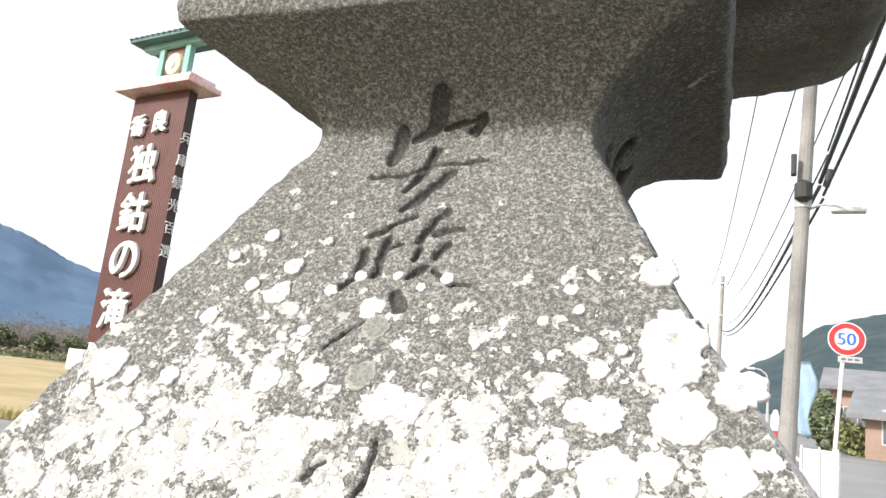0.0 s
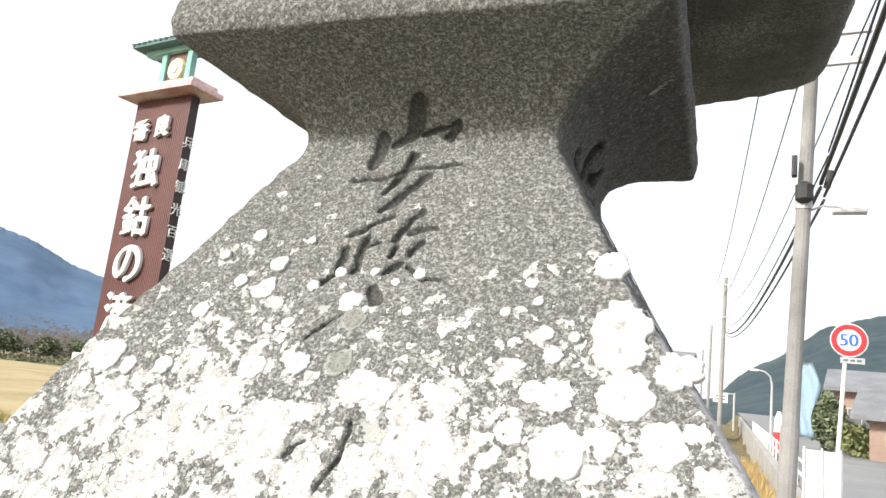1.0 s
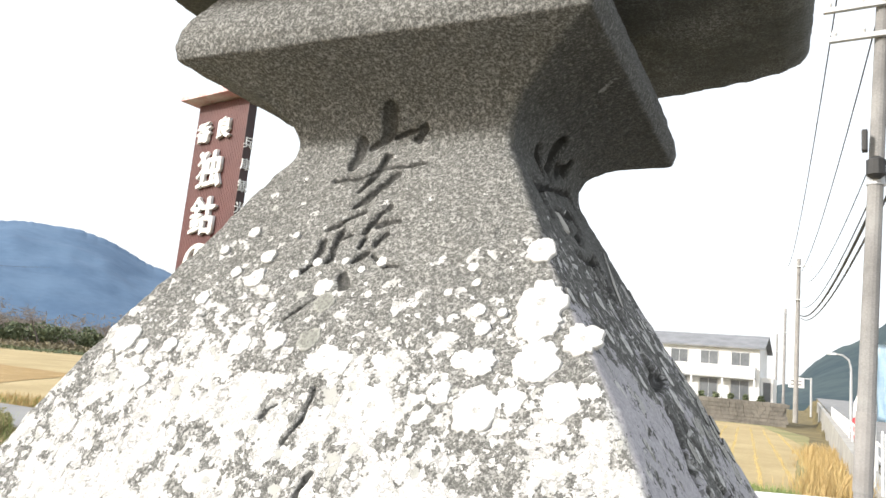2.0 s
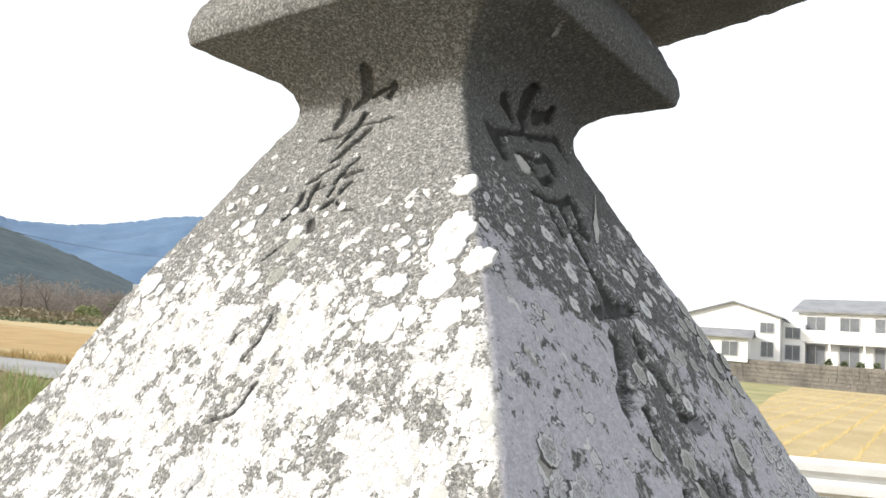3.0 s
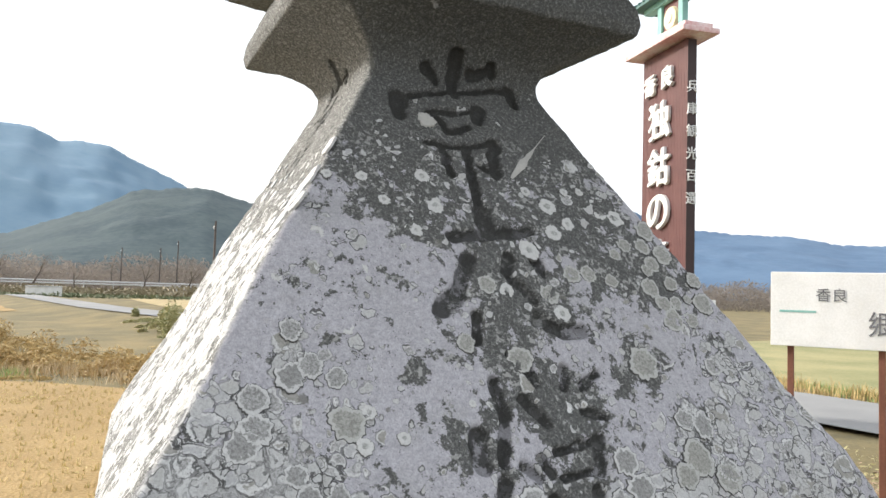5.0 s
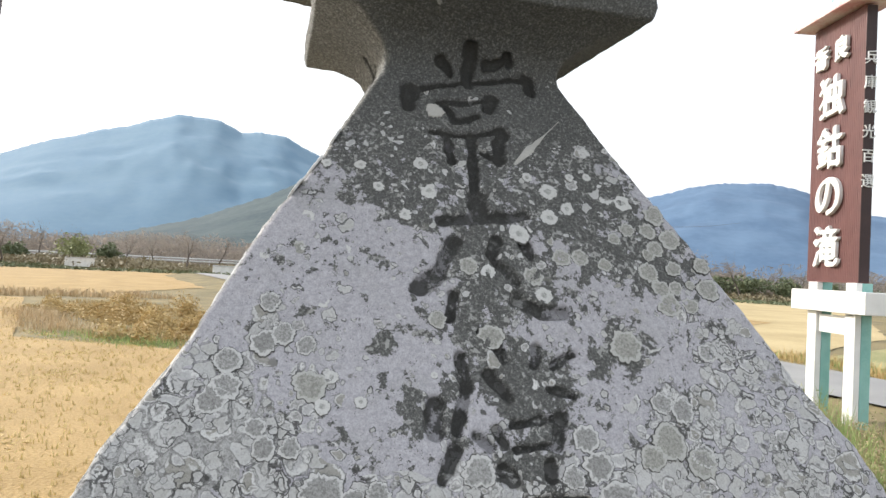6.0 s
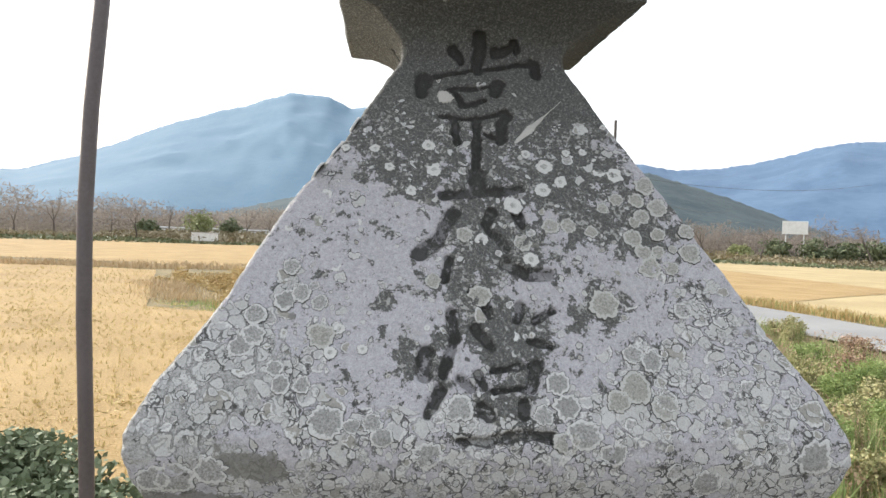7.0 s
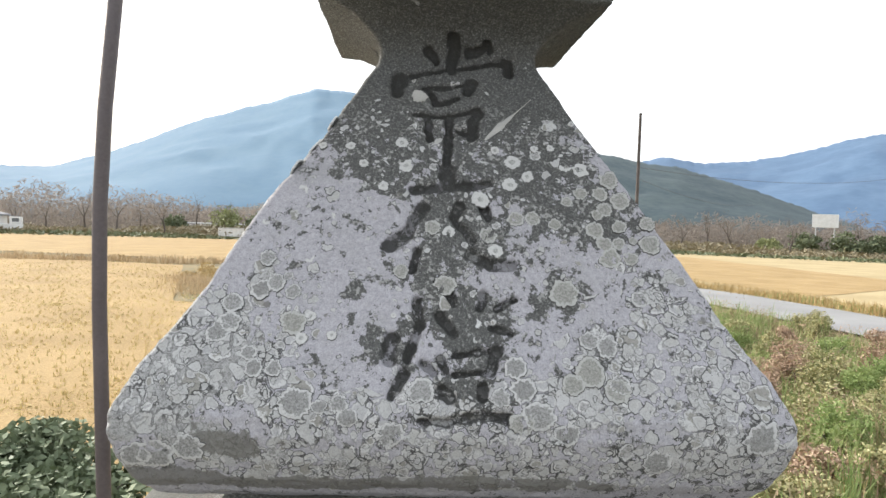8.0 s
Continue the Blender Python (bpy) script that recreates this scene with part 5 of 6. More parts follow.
def gabled_house():
    D = 68.0
    a0 = radians(114.2)
    top = thing("white_house", pose(0.3 + D * math.cos(a0), 0.1 + D * math.sin(a0), 1.28, 0, 0, 14), "white gabled house with a low grey front roof", "house")
    bm = box(0, 7.4, 0, 8, 0, 3.9, 0.02)
    gable_fill(bm, 0, 7.4, 0, 8, 3.9, 1.15, "y")
    part("wall", bm, M_WALL, top)
    part("roof", gable_roof(0, 7.4, 0, 8, 3.9, 1.15, 0.35, 0.1, "y"), M_TILE, top)
    part("porch", box(0.3, 5.2, -2.4, -0.01, 0, 2.1, 0.02), M_WALL, top)
    part("porch_roof", gable_roof(0.3, 5.2, -2.4, -0.01, 2.1, 0.5, 0.4, 0.12), M_TILE, top)
    window(top, 0.9, 2.2, -2.4, 0.5, 1.6)
    window(top, 3.2, 4.4, -2.4, 0.5, 1.6)
    window(top, 6.0, 6.9, 0, 0.6, 1.8)
    window(top, 5.9, 6.9, 0, 2.6, 3.4)
    part("side_wing", box(7.42, 9.2, 2, 7, 0, 3.6, 0.02), M_WALL, top)
    window(top, 7.7, 8.8, 2, 0.5, 1.7)
    window(top, 7.7, 8.8, 2, 2.3, 3.2)
    return top


apartment()
gabled_house()
far_roof = thing("grey_house", pose(-33.5, 76, 0.0, 0, 0, 10), "distant house with a grey tiled roof", "house")
part("wall", box(0, 5, 0, 6, 0, 3.1, 0.02), M_WALL, far_roof)
part("roof", gable_roof(0, 5, 0, 6, 3.1, 1.3, 0.5), M_TILE, far_roof)


def village_house(x, y, z, turn, w, d, h, rise, wall, label):
    top = thing("village_house", pose(x, y, z, 0, 0, turn), label, "house", "houses beyond the road")
    bm = box(0, w, 0, d, 0, h, 0.02)
    gable_fill(bm, 0, w, 0, d, h, rise)
    part("wall", bm, wall, top)
    part("roof", gable_roof(0, w, 0, d, h, rise, 0.6), M_TILE, top)
    for k in range(int(w / 2.4)):
        window(top, 0.6 + k * 2.4, 1.9 + k * 2.4, 0, 0.7, 1.9)
        if h > 4:
            window(top, 0.6 + k * 2.4, 1.9 + k * 2.4, 0, h - 1.6, h - 0.6)
    return top


village_house(1.6, 47.0, 1.0, -4, 9, 7, 3.0, 1.1, M_BRICKWALL, "two-tone village house with a tiled roof across the road")
village_house(2.3, 33.0, 0.6, -8, 7, 6, 1.75, 1.0, M_BRICKWALL, "low brown house with dark tiled roof and porch")
village_house(7.5, 60.0, 1.2, 5, 9, 7, 5.2, 1.4, M_WALL, "white two-storey village house with grey tiles")
storage = thing("white_shed", pose(-79.3, -58.9, -0.3, 0, 0, 25), "low white shed with a grey roof by the field", "shed")
part("wall", box(0, 6, 0, 4, 0, 1.9, 0.02), M_WALL, storage)
part("roof", gable_roof(0, 6, 0, 4, 1.9, 0.5, 0.3), M_TILE, storage)
for az, D, w, h, z0, nm in ((198.6, 92, 3.0, 0.95, -0.1, "camper"), (188.3, 88, 3.4, 1.2, -0.5, "hut")):
    p = pose(0.8 + D * math.cos(radians(az)), 0.5 + D * math.sin(radians(az)), z0, 0, 0, az + 90)
    hut = thing("white_hut", p, "small white prefabricated hut at the field edge", "hut")
    part("wall", box(0, w, -0.8, 0.8, 0, h, 0.03), M_WHITE, hut)
    part("roof", box(-0.08, w + 0.08, -0.9, 0.9, h, h + 0.07, 0.01), M_STEEL, hut)
    for k in range(2):
        part("window", box(w * (0.15 + 0.45 * k), w * (0.4 + 0.45 * k), -0.82, -0.802, h * 0.45, h * 0.8), M_GLASS, hut)
p = (0.8 + 118 * math.cos(radians(155.5)), 0.5 + 118 * math.sin(radians(155.5)))
tank = thing("white_board", pose(p[0], p[1], -0.3, 0, 0, 68), "large white roadside board on posts above the trees", "sign")
part("board", box(-1.7, 1.7, -0.1, 0.1, 4.0, 5.9, 0.03), M_WHITE, tank)
for x in (-1.2, 1.2):
    part("post", tube([(x, 0.2, -0.2), (x, 0.2, 5.5)], 0.09, 8), M_STEEL, tank)


def small_truck(x, y, turn, label):
    top = thing("small_truck", pose(x, y, -0.3, 0, 0, turn), label, "truck")
    part("body", box(0, 3.3, -0.7, 0.7, 0.35, 0.95, 0.05), M_WHITE, top)
    bm = box(2.0, 3.25, -0.68, 0.68, 0.96, 1.75, 0.08)
    part("cab", bm, M_WHITE, top)
    for x0 in (0.55, 2.7):
        for y0 in (-0.72, 0.56):
            w = part("wheel", tube([(x0, y0, 0.28), (x0, y0 + 0.16, 0.28)], 0.28, 16), M_CABLE, top)
            part("rim", tube([(x0, y0 - 0.005, 0.28), (x0, y0 + 0.165, 0.28)], 0.15, 12), M_STEEL, w)
    part("side_window", box(2.25, 2.95, -0.695, -0.682, 1.2, 1.6), M_GLASS, top)
    part("side_window", box(2.25, 2.95, 0.682, 0.695, 1.2, 1.6), M_GLASS, top)


small_truck(-76.4, -54.3, 120, "small white pickup truck parked beside the field")
small_truck(-98, 66, 60, "small white truck parked under the trees")

# masonry embankment in front of the white houses, of courses of stones
bm = bmesh.new()
wall_rng = random.Random(5)
p0 = Vector((0.3 + 66 * math.cos(radians(117)), 0.1 + 66 * math.sin(radians(117)), -0.4))
p1 = Vector((0.3 + 66 * math.cos(radians(96.6)), 0.1 + 66 * math.sin(radians(96.6)), -0.4))
dw = (p1 - p0)
nw = Vector((dw.y, -dw.x, 0)).normalized()
mw = Matrix(((*dw.normalized(), 0), (*(-nw), 0), (0, 0, 1, 0), (0, 0, 0, 1))).transposed()
mw.translation = p0
for row in range(6):
    x = -0.3 * (row % 2)
    while x < dw.length:
        w = wall_rng.uniform(0.4, 0.65)
        add_box(bm, x, x + w - 0.03, wall_rng.uniform(-0.04, 0.0), 0.3, row * 0.32, row * 0.32 + 0.29, 0, mw)
        x += w
add_box(bm, -0.3, dw.length + 0.3, 0.06, 0.5, -0.2, 1.95, 0, mw)
tagged(part("embankment_wall", bm, M_STONEWALL), "dark stone embankment wall below the white houses", "wall", kind="structure")
tagged(part("terrace", box(-3.0, dw.length + 0.3, 0.51, 24.0, -0.2, 1.68, 0, mw), M_CONCRETE), "raised pale terrace on which the white houses stand", "terrace", kind="structure")


# ---- plants ----
def quads_mesh(name, centre, size, rng, up=0.0, aspect=1.8):
    """Many small leaves, each a pointed quad turned at random."""
    n = len(centre)
    d = rng.normal(size=(n, 3))
    d[:, 2] = d[:, 2] * (1 - up) + up * np.abs(d[:, 2]) * 2
    d /= np.linalg.norm(d, axis=1)[:, None]
    e = np.cross(d, rng.normal(size=(n, 3)))
    e /= np.linalg.norm(e, axis=1)[:, None]
    s = np.broadcast_to(size, (n,))[:, None]
    a, b = d * s * aspect / 2, e * s / 2
    v = np.stack([centre - a, centre + b, centre + a, centre - b], 1).reshape(-1, 3)
    return raw_mesh(name, v, np.arange(4 * n).reshape(-1, 4), 4)


def lumps(rng, n, size, lumps_n, r0=0.35, flat=0.9):
    """Points gathered near the skins of many overlapping lumps within an ellipsoid."""
    c = rng.normal(size=(lumps_n, 3))
    c /= np.linalg.norm(c, axis=1)[:, None]
    c *= rng.uniform(0.2, 0.75, (lumps_n, 1))
    k = rng.randint(0, lumps_n, n)
    p = rng.normal(size=(n, 3))
    p /= np.linalg.norm(p, axis=1)[:, None]
    p = c[k] + p * (r0 * rng.uniform(0.55, 1.12, (n, 1)) * rng.uniform(0.7, 1.2, lumps_n)[k][:, None])
    return p * np.array(size) * np.array([1, 1, flat])


def shrub(name, m, size, leaf, n, material, label, seed, category="shrub", group=""):
    rng = np.random.RandomState(seed)
    top = thing(name, m, label, category, group)
    p = lumps(rng, n, size, 26)
    p[:, 2] += size[2] * 0.82
    p = p[p[:, 2] > 0.02]
    part_mesh("foliage", quads_mesh("foliage", p, leaf * rng.uniform(0.6, 1.3, len(p)), rng, 0.3), material, top)
    bm = bmesh.new()
    r2 = random.Random(seed)
    for k in range(7):
        a = r2.uniform(0, 6.28)
        q = Vector((math.cos(a) * size[0] * 0.55, math.sin(a) * size[1] * 0.55, size[2] * r2.uniform(0.8, 1.3)))
        add_tube(bm, [(0, 0, -0.05), q * 0.5 + Vector((0, 0, 0.1 * size[2])), q], [0.025 * size[2], 0.018 * size[2], 0.006 * size[2]], 5)
    part("stems", bm, M_TRUNK, top)
    return top


shrub("evergreen_bush", pose(-2.05, -1.15, 0.0), (0.75, 0.62, 0.40), 0.027, 20000, M_LEAF, "dense dark green evergreen bush with small glossy leaves", 3)
shrub("evergreen_bush", pose(-1.35, -1.75, 0.0), (0.6, 0.55, 0.34), 0.022, 11000, M_LEAF, "dense dark green evergreen bush with small glossy leaves", 4)
shrub("roadside_shrub", pose(-1.52, 3.75, -0.06), (0.62, 0.45, 0.56), 0.036, 7000, M_GRASS, "yellow-green roadside shrub with reddish tips", 5)
shrub("roadside_shrub", pose(-2.45, 3.2, -0.12), (0.5, 0.45, 0.42), 0.035, 5000, M_LUSH, "bright green roadside shrub", 6)
shrub("roadside_shrub", pose(-0.95, 4.3, -0.1), (0.5, 0.36, 0.46), 0.04, 3500, M_GRASS, "yellow-green roadside shrub with reddish tips", 9)
shrub("clipped_tree", pose(0.85, 35.0, 0.6), (0.95, 0.9, 1.55), 0.12, 6000, M_LEAF, "rounded dark green clipped garden tree", 7, "tree")
shrub("garden_shrub", pose(1.9, 34.0, 0.6), (0.7, 0.6, 0.9), 0.12, 2000, M_BAMBOO, "loose yellow-green garden shrub", 8)


def blades(name, xy, z, height, width, rng, lean=0.5):
    """Grass blades: bent tapered strips of two pieces."""
    n = len(xy)
    a = rng.uniform(0, 2 * np.pi, n)
    b = a + rng.uniform(0.8, 2.2, n)
    w = np.stack([np.cos(a), np.sin(a), 0 * a], 1) * (np.broadcast_to(width, (n,)) / 2)[:, None]
    l = np.stack([np.cos(b), np.sin(b), 0 * b], 1) * (np.broadcast_to(height, (n,)) * rng.uniform(0.05, lean, n))[:, None]
    h = np.broadcast_to(height, (n,))[:, None] * np.array([[0, 0, 1.0]])
    p = np.concatenate([xy, np.broadcast_to(z, (n,))[:, None]], 1)
    m = p + l * 0.35 + h * 0.6
    t = p + l + h
    v = np.stack([p - w, p + w, m + w * 0.7, m - w * 0.7, t + w * 0.15, t - w * 0.15], 1).reshape(-1, 3)
    i = np.arange(n)[:, None] * 6
    f = np.concatenate([i + np.array([[0, 1, 2, 3]]), i + np.array([[3, 2, 4, 5]])], 0)
    return raw_mesh(name, v, f, 4)


def patch_blades(name, line, spread, n, hmin, hmax, width, material, label, seed, clump=0.25, lean=0.6, zfix=None):
    """Tufts of blades strewn along a line on the ground."""
    rng = np.random.RandomState(seed)
    line = np.array(line, float)
    seg = np.hypot(*np.diff(line, axis=0).T)
    k = rng.choice(len(seg), size=max(8, n // 14), p=seg / seg.sum())
    t = rng.uniform(0, 1, len(k))[:, None]
    c = line[k] * (1 - t) + line[k + 1] * t + rng.uniform(-1, 1, (len(k), 2)) * spread
    own = rng.randint(0, len(c), n)
    xy = c[own] + rng.normal(size=(n, 2)) * clump * rng.uniform(0.3, 1.0, (len(c), 1))[own]
    tall = rng.uniform(hmin, hmax, len(c))[own] * rng.uniform(0.55, 1.1, n)
    off = dist_line(xy[:, 0], xy[:, 1], PATH_LINE)
    ok = (off > 1.45) & (np.hypot(xy[:, 0] - CX, xy[:, 1] - CY) > 0.85) & (road_off(xy[:, 0], xy[:, 1]) < -0.1)
    xy, tall = xy[ok], tall[ok]
    z = ground_z(xy[:, 0], xy[:, 1]) - 0.02
    me = blades(name, xy, z, tall, width * rng.uniform(0.6, 1.4, len(xy)), rng, lean)
    return tagged(part_mesh(name, me, material), label, "grass", kind="stuff")


BANK = [(-1.6, 2.2), (-3.5, 3.6), (-6.0, 4.6), (-9.0, 5.0), (-13.0, 4.6), (-18.0, 3.4)]
patch_blades("weeds", BANK, 1.6, 26000, 0.08, 0.28, 0.010, M_GRASS, "tangled green and tan weeds on the bank", 21, 0.22, 0.9)
patch_blades("fresh_grass", BANK, 1.5, 12000, 0.2, 0.5, 0.010, M_LUSH, "tufts of fresh green grass on the bank", 22, 0.09, 0.6)
patch_blades("dead_weeds", BANK, 1.6, 8000, 0.15, 0.42, 0.006, M_RUSSET, "russet dead weed stalks on the bank", 23, 0.2, 0.6)
patch_blades("verge_grass", [(-2.6, 2.0), (-6, 2.3), (-12, 1.9), (-18, 0.6)], 0.9, 14000, 0.10, 0.32, 0.011, M_DRY, "dry pale grass at the edge of the rice field", 24, 0.25)
patch_blades("lane_verge", [(-5, 12.0), (-13, 10.6), (-20, 9.0), (-30, 6.2)], 0.7, 12000, 0.10, 0.30, 0.015, M_DRY, "dry grass along the far side of the lane", 25, 0.3)
patch_blades("lane_verge", [(-5, 12.3), (-13, 10.8), (-20, 9.2)], 0.5, 5000, 0.08, 0.22, 0.015, M_LUSH, "green grass along the far side of the lane", 26, 0.3)
patch_blades("russet_weeds", [(-13.0, 0.8), (-15.5, -1.2), (-17.5, -6.5), (-23, -9.5)], 0.6, 5000, 0.10, 0.28, 0.018, M_PALERUSSET, "pale brown dead weeds in the fallow strip", 27, 0.35)
patch_blades("fallow_grass", [(-16, -0.6), (-19, -4.0), (-27, -8.5)], 1.8, 12000, 0.04, 0.14, 0.025, M_DRY, "pale dry grass in the fallow strip", 28, 0.45)
patch_blades("fallow_green", [(-15.2, -3.0), (-17, -5.6)], 0.8, 2500, 0.06, 0.18, 0.016, M_LUSH, "greenish tufts in the fallow strip", 29, 0.3)
patch_blades("far_bank_weeds", [(-24, -40), (-30, -21), (-31, -14), (-33, -8)], 0.9, 12000, 0.12, 0.38, 0.04, M_PALERUSSET, "brown weedy bank between the fields", 30, 0.5)
patch_blades("road_foot_weeds", [(-0.4, 14.5), (-1.1, 22), (-2.2, 34)], 0.5, 7000, 0.2, 0.6, 0.02, M_DRY, "pale dry weeds below the road wall", 31, 0.3)
patch_blades("road_foot_grass", [(-1.5, 14.6), (-2.2, 18)], 0.6, 2500, 0.1, 0.25, 0.02, M_LUSH, "green grass below the road wall", 32, 0.3)
patch_blades("near_grass", [(-1.3, -1.4), (-2.8, 0.2), (-2.9, 1.4)], 0.5, 5000, 0.10, 0.28, 0.011, M_DRY, "dry grass near the lantern", 33, 0.2)


def weed_mat(name, line, spread, n, high, leaf, material, label, seed, flat=False):
    """Low tangled leaves heaped in uneven mounds along a line."""
    rng = np.random.RandomState(seed)
    line = np.array(line, float)
    seg = np.hypot(*np.diff(line, axis=0).T)
    wgt = seg / (3 + np.hypot(*line[:-1].T))
    k = rng.choice(len(seg), size=n // (60 if flat else 330), p=wgt / wgt.sum())
    t = rng.uniform(0, 1, len(k))[:, None]
    c = line[k] * (1 - t) + line[k + 1] * t + rng.uniform(-1, 1, (len(k), 2)) * spread
    own = rng.randint(0, len(c), n)
    rad = rng.uniform(0.10, 0.42, len(c)) if flat else rng.uniform(0.14, 0.5, len(c))
    q = rng.normal(size=(n, 3))
    q /= np.linalg.norm(q, axis=1)[:, None]
    q *= rad[own][:, None] * rng.uniform(0.6, 1.1, (n, 1))
    xy = c[own] + q[:, :2]
    ok = (dist_line(xy[:, 0], xy[:, 1], PATH_LINE) > 1.45) & (np.hypot(xy[:, 0] - CX, xy[:, 1] - CY) > 0.9)
    xy, q, own = xy[ok], q[ok], own[ok]
    swell = np.clip(0.9 + 1.9 * vnoise(np.concatenate([c, 0 * c[:, :1]], 1), 1.1, seed), 0.2, 2.4)[own]
    z = ground_z(xy[:, 0], xy[:, 1]) + np.abs(q[:, 2]) * swell * high / 0.3
    me = quads_mesh(name, np.concatenate([xy, z[:, None]], 1), leaf * rng.uniform(0.5, 1.3, len(xy)), rng, 0.3, 4.2)
    return tagged(part_mesh(name, me, material), label, "weeds", kind="stuff")


weed_mat("leafy_weeds", BANK, 1.7, 60000, 0.16, 0.010, M_GRASS, "tangled leafy weeds on the bank", 61)
weed_mat("leafy_green_weeds", BANK, 1.7, 30000, 0.18, 0.010, M_LUSH, "fresh green leafy weeds on the bank", 62)
weed_mat("lane_bushes", [(-17, 3.4), (-24, 1.6), (-34, -1.5)], 1.3, 22000, 0.32, 0.045, M_GRASS, "low leafy bushes beside the lane", 64)
weed_mat("straw_litter", [(-3.5, -1.0), (-6, -2.5), (-10, -4), (-15, -7)], 3.2, 50000, 0.02, 0.014, M_STUBBLE, "straw litter strewn over the rice field", 65, True)
weed_mat("fallow_weeds", [(-15, -0.4), (-18, -3.5), (-26, -8)], 1.9, 30000, 0.22, 0.03, M_DRY, "pale tangled weeds in the fallow strip", 66)
weed_mat("dead_leafy_weeds", BANK, 1.7, 60000, 0.20, 0.009, M_RUSSET, "brown dead leafy weeds on the bank", 63)


def stubble(name, poly, spacing, row, turn, material, label, seed, reach, per=9, hh=(0.03, 0.085)):
    """Rows of cut rice stalks inside a field."""
    rng = np.random.RandomState(seed)
    a = math.radians(turn)
    lim = 60
    i, j = np.meshgrid(np.arange(-lim / row, lim / row), np.arange(-lim / spacing, lim / spacing), indexing="ij")
    u, v = i.ravel() * row, j.ravel() * spacing
    u = u + rng.normal(0, 0.02, u.shape)
    v = v + rng.normal(0, 0.05, v.shape)
    x, y = u * math.cos(a) - v * math.sin(a) - 6, u * math.sin(a) + v * math.cos(a) - 6
    inside = np.zeros(len(x), bool)
    for (ax, ay), (bx, by) in zip(poly, poly[1:] + poly[:1]):
        hit = ((ay > y) != (by > y)) & (x < (bx - ax) * (y - ay) / (by - ay + 1e-12) + ax)
        inside ^= hit
    inside &= np.hypot(x, y) < reach
    inside &= rng.uniform(0, 1, len(x)) < np.clip(1.25 - np.hypot(x, y) / reach, 0.25, 1)
    xy = np.repeat(np.stack([x[inside], y[inside]], 1), per, 0)
    xy = xy + rng.normal(0, 0.028, xy.shape)
    me = blades(name, xy, np.full(len(xy), -0.31), rng.uniform(hh[0], hh[1], len(xy)), 0.012, rng, 0.45)
    return tagged(part_mesh(name, me, material), label, "stubble", kind="stuff")


stubble("mown_stubble", [(-1.4, 15.4), (-5.6, 14.6), (-13, 40), (-18, 60), (-8.5, 62), (-3.5, 40)], 0.16, 0.75, 9, M_STUBBLE, "pale cut stalks in rows across the mown strip", 43, 60, 6, (0.06, 0.14))
stubble("rice_stubble", RICE, 0.20, 0.30, 24, M_STUBBLE, "rows of cut golden rice stalks", 41, 34)


def twiggy(seed, h):
    """A bare tree of branching limbs."""
    rng = random.Random(seed)
    trunk, twigs = bmesh.new(), bmesh.new()

    def grow(p, d, length, r, level):
        n = 3
        pts, rad = [p.copy()], [r]
        for k in range(n):
            d = (d + Vector((rng.uniform(-1, 1), rng.uniform(-1, 1), rng.uniform(-0.3, 0.7))) * 0.22).normalized()
            p = p + d * length / n
            pts.append(p.copy())
            rad.append(r * (1 - 0.45 * (k + 1) / n))
        add_tube(trunk if level < 2 else twigs, pts, rad, 6 if level < 2 else 3, level < 2)
        if level < 5:
            for _ in range(3 if level in (0, 1, 4) else rng.choice((2, 3))):
                q = pts[rng.choice((2, 3, 3))] if level else pts[-1]
                nd = (d + Vector((rng.uniform(-1, 1), rng.uniform(-1, 1), rng.uniform(-0.25, 0.8))) * 0.85).normalized()
                grow(q, nd, length * rng.uniform(0.58, 0.8), rad[-1] * 0.72, level + 1)

    grow(Vector((0, 0, -0.1)), Vector((0, 0, 1)), h * 0.27, h * 0.022, 0)
    return trunk, twigs


tree_rng = random.Random(12)
protos = []
for s in range(4):
    h = 6.0 + 0.8 * s
    trunk, twigs = twiggy(100 + s, h)
    t = thing("bare_tree", pose(-70 - s, -300, -0.3), "bare grey-brown tree with fine winter twigs", "tree", "bare trees along the stream")
    part("trunk", trunk, M_TRUNK, t)
    part("crown", twigs, M_TWIG, t)
    protos.append(t)
spots = [(214, 96), (212, 112), (209.5, 98), (207.5, 106), (206, 120), (204.2, 92), (202, 110), (200.5, 118), (196.5, 100), (194.6, 112), (192.3, 98), (190.2, 112), (187.5, 100), (185, 118), (183, 104), (180, 112), (177.3, 100),
         (174.5, 108), (171.8, 112), (169.3, 104), (167, 112), (165, 98), (163.2, 106), (161.4, 100), (159.5, 108), (157.6, 98), (153.2, 104), (150.5, 98), (146.5, 104), (217, 104), (220, 98)]
for k, (az, D) in enumerate(spots):
    m = pose(0.6 + D * math.cos(radians(az)), 0.4 + D * math.sin(radians(az)), -0.3, 0, 0, k * 77)
    if k < 4:
        protos[k].matrix_world = m
    else:
        copy_thing(protos[k % 4], m)

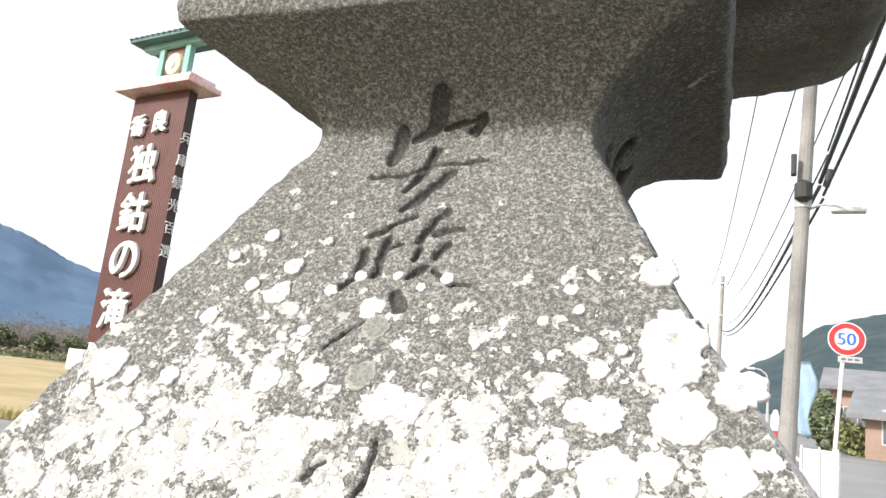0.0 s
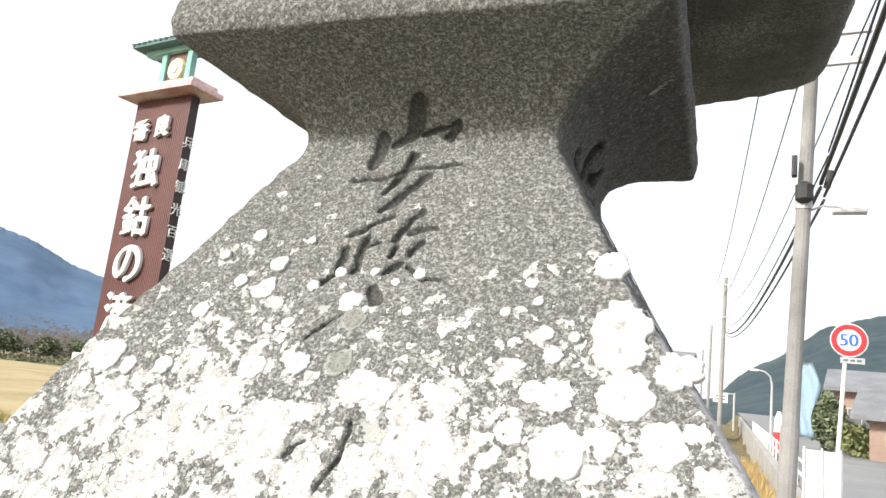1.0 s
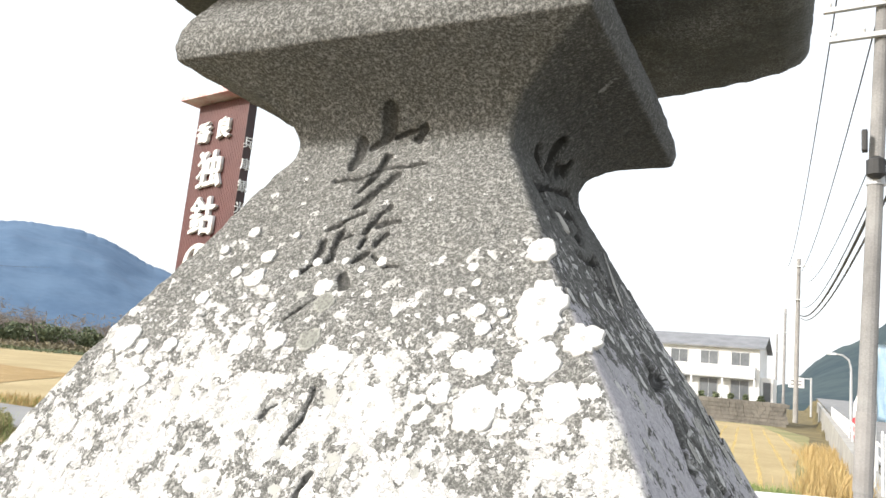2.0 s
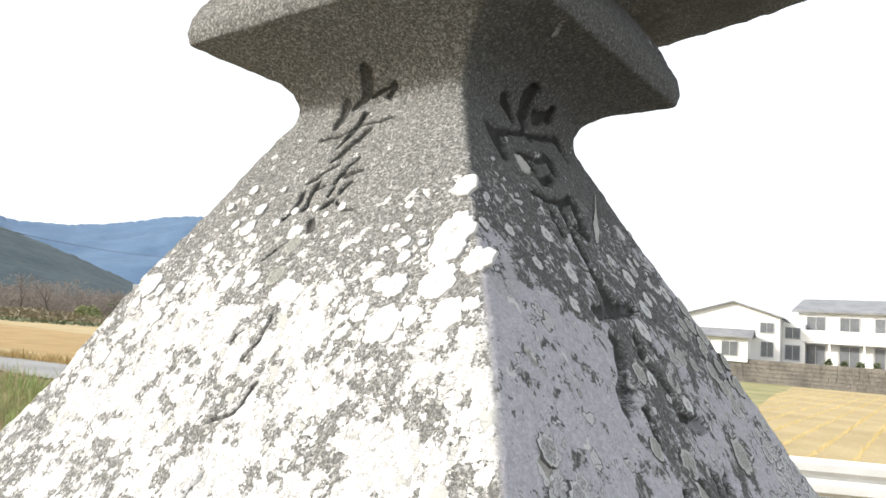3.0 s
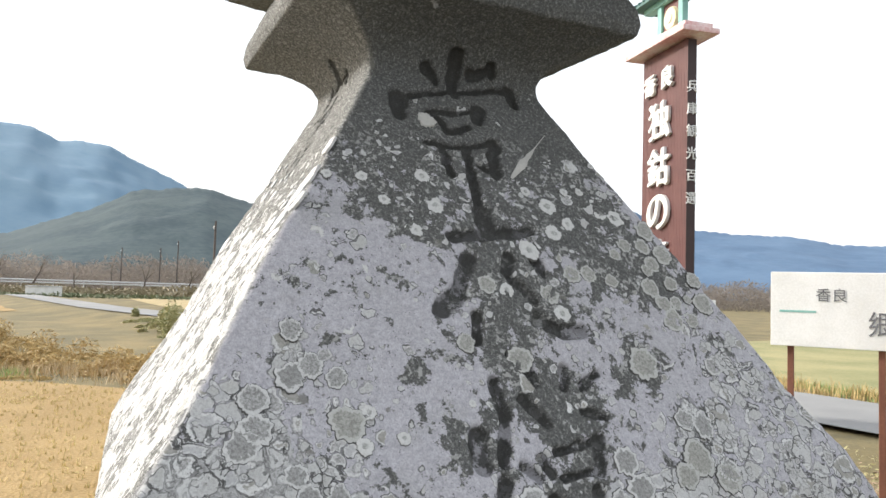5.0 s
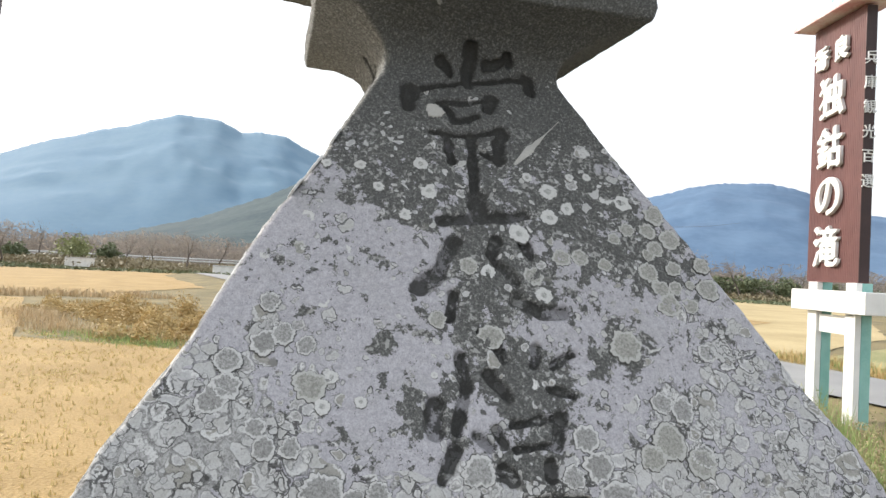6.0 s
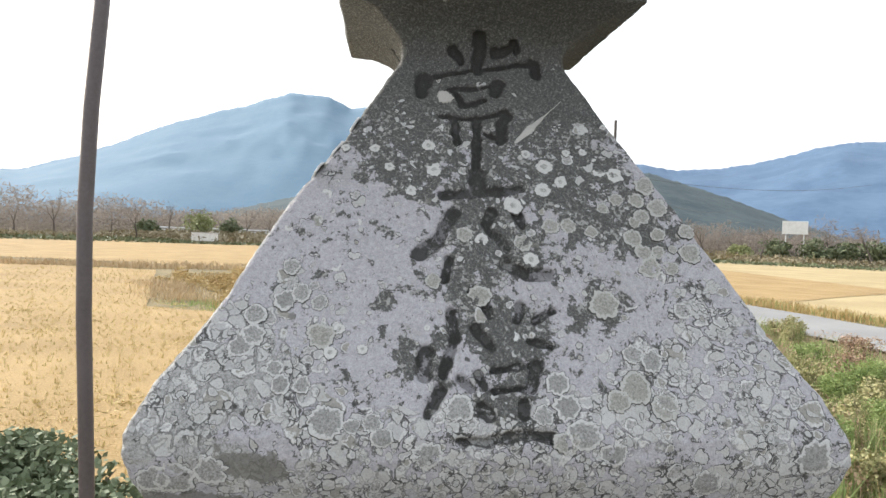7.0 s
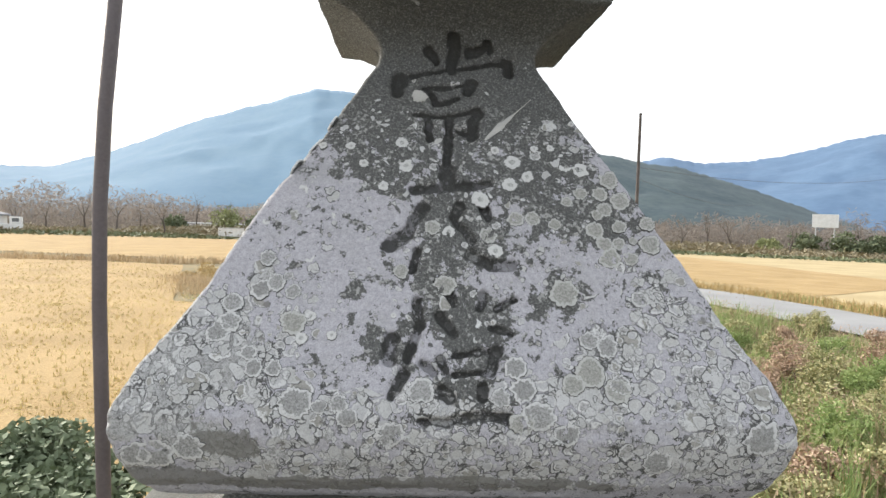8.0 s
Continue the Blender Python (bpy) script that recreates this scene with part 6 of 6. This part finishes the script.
for k, (az, D, w, hh, mat_) in enumerate(((203.5, 108, 3.0, 1.7, M_FARLEAF), (199.8, 104, 4.2, 2.6, M_BAMBOO), (197.6, 108, 3.2, 2.0, M_FARLEAF), (159.0, 104, 3.0, 1.4, M_BAMBOO), (156.6, 102, 3.4, 1.9, M_FARLEAF), (154.2, 100, 3.6, 2.1, M_FARLEAF), (152.0, 102, 3.4, 1.9, M_FARLEAF), (149.8, 100, 3.6, 2.0, M_FARLEAF), (147.4, 102, 3.4, 1.9, M_FARLEAF), (145.0, 100, 3.2, 1.8, M_FARLEAF), (142.5, 100, 3.4, 1.9, M_FARLEAF), (131.5, 62, 1.2, 0.8, M_FARLEAF), (117.6, 64, 1.2, 0.75, M_FARLEAF))):
    shrub("thicket", pose(0.6 + D * math.cos(radians(az)), 0.4 + D * math.sin(radians(az)), -0.3), (w, w * 0.7, hh), 0.22, 1500, mat_, "far green thicket behind the fields", 200 + k, "shrub", "thickets behind the fields")
for k in range(8):
    az = 104.9 - k * 0.98
    shrub("potted_shrub", pose(0.3 + 67.2 * math.cos(radians(az)), 0.1 + 67.2 * math.sin(radians(az)), 1.28), (0.35, 0.35, 0.5), 0.12, 260, M_FARLEAF, "small clipped shrub before the white house", 300 + k, "shrub", "clipped shrubs before the house")

# separate weed clumps standing out of the bank
rc = random.Random(404)
placed = []
for _ in range(900):
    if len(placed) >= 46:
        break
    q = rc.uniform(0, 1) ** 1.4
    x, y = -3.3 - 8.7 * q + rc.uniform(-0.4, 0.4), 2.5 + 3.6 * q + rc.uniform(-1.1, 1.3)
    if min(dist_line(np.array([x]), np.array([y]), PATH_LINE)) < 2.0 or any(math.hypot(x - a, y - c) < 0.42 for a, c in placed):
        continue
    placed.append((x, y))
    w, hh = rc.uniform(0.24, 0.48), rc.uniform(0.20, 0.36)
    m, what = rc.choice(((M_LUSH, "bushy clump of fresh green weeds on the bank"), (M_GRASS, "bushy clump of green and tan weeds on the bank"), (M_RUSSET, "bushy clump of brown dead weeds on the bank")))
    zz = float(ground_z(np.array([x]), np.array([y]))[0])
    shrub("weed_clump", pose(x, y, zz, 0, 0, rc.uniform(0, 360)), (w, w * rc.uniform(0.6, 1.0), hh), 0.018, 3200, m, what, 900 + len(placed), "weeds", "weed clumps on the bank")

# far belts of bare woodland and scrub
def belt(name, az0, az1, d0, d1, hmax, n, size, material, label, seed, aspect=3.0):
    r = np.random.RandomState(seed)
    az = radians(1) * r.uniform(az0, az1, n)
    D = r.uniform(d0, d1, n)
    p = np.stack([D * np.cos(az), D * np.sin(az), 0 * az], 1)
    top = hmax * (0.62 + 0.38 * vnoise(p, 0.11, seed) + 0.2 * vnoise(p, 0.35, seed + 1))
    p[:, 2] = -0.4 + top * r.uniform(0, 1, n) ** 0.8
    me = quads_mesh(name, p, size * r.uniform(0.5, 1.3, n), r, 0.5, aspect)
    return tagged(part_mesh(name, me, material), label, "woodland", kind="stuff")


belt("bare_woodland", 150, 262, 130, 190, 7.8, 150000, 0.16, M_WOODS, "grey-brown belt of bare woodland below the mountains", 51, 7.0)
belt("bare_woodland", 100, 152, 130, 190, 5.8, 55000, 0.16, M_WOODS, "grey-brown belt of bare woodland below the mountains", 52, 7.0)
belt("stream_scrub", 140, 235, 90, 104, 1.5, 26000, 0.20, M_SCRUB, "low brown scrub along the stream", 53)
belt("stream_grass", 140, 235, 82, 94, 0.6, 14000, 0.18, M_FARLEAF, "low green growth along the stream", 54)
# a far guard rail along the embankment
for az0, az1 in ((181, 204), (175, 181)):
    bm = bmesh.new()
    n = 12
    for h in (1.0, 1.35):
        pts = [(112 * math.cos(radians(az0 + (az1 - az0) * i / n)), 112 * math.sin(radians(az0 + (az1 - az0) * i / n)), h) for i in range(n + 1)]
        add_tube(bm, pts, [0.12] * (n + 1), 6)
    rail = tagged(part("far_railing", bm, M_STEEL), "grey steel railing of the far embankment road", "railing")
    for i in range(n + 1):
        a = radians(az0 + (az1 - az0) * i / n)
        part("post", tube([(112 * math.cos(a), 112 * math.sin(a), -0.5), (112 * math.cos(a), 112 * math.sin(a), 1.4)], 0.08, 6), M_STEEL, rail)
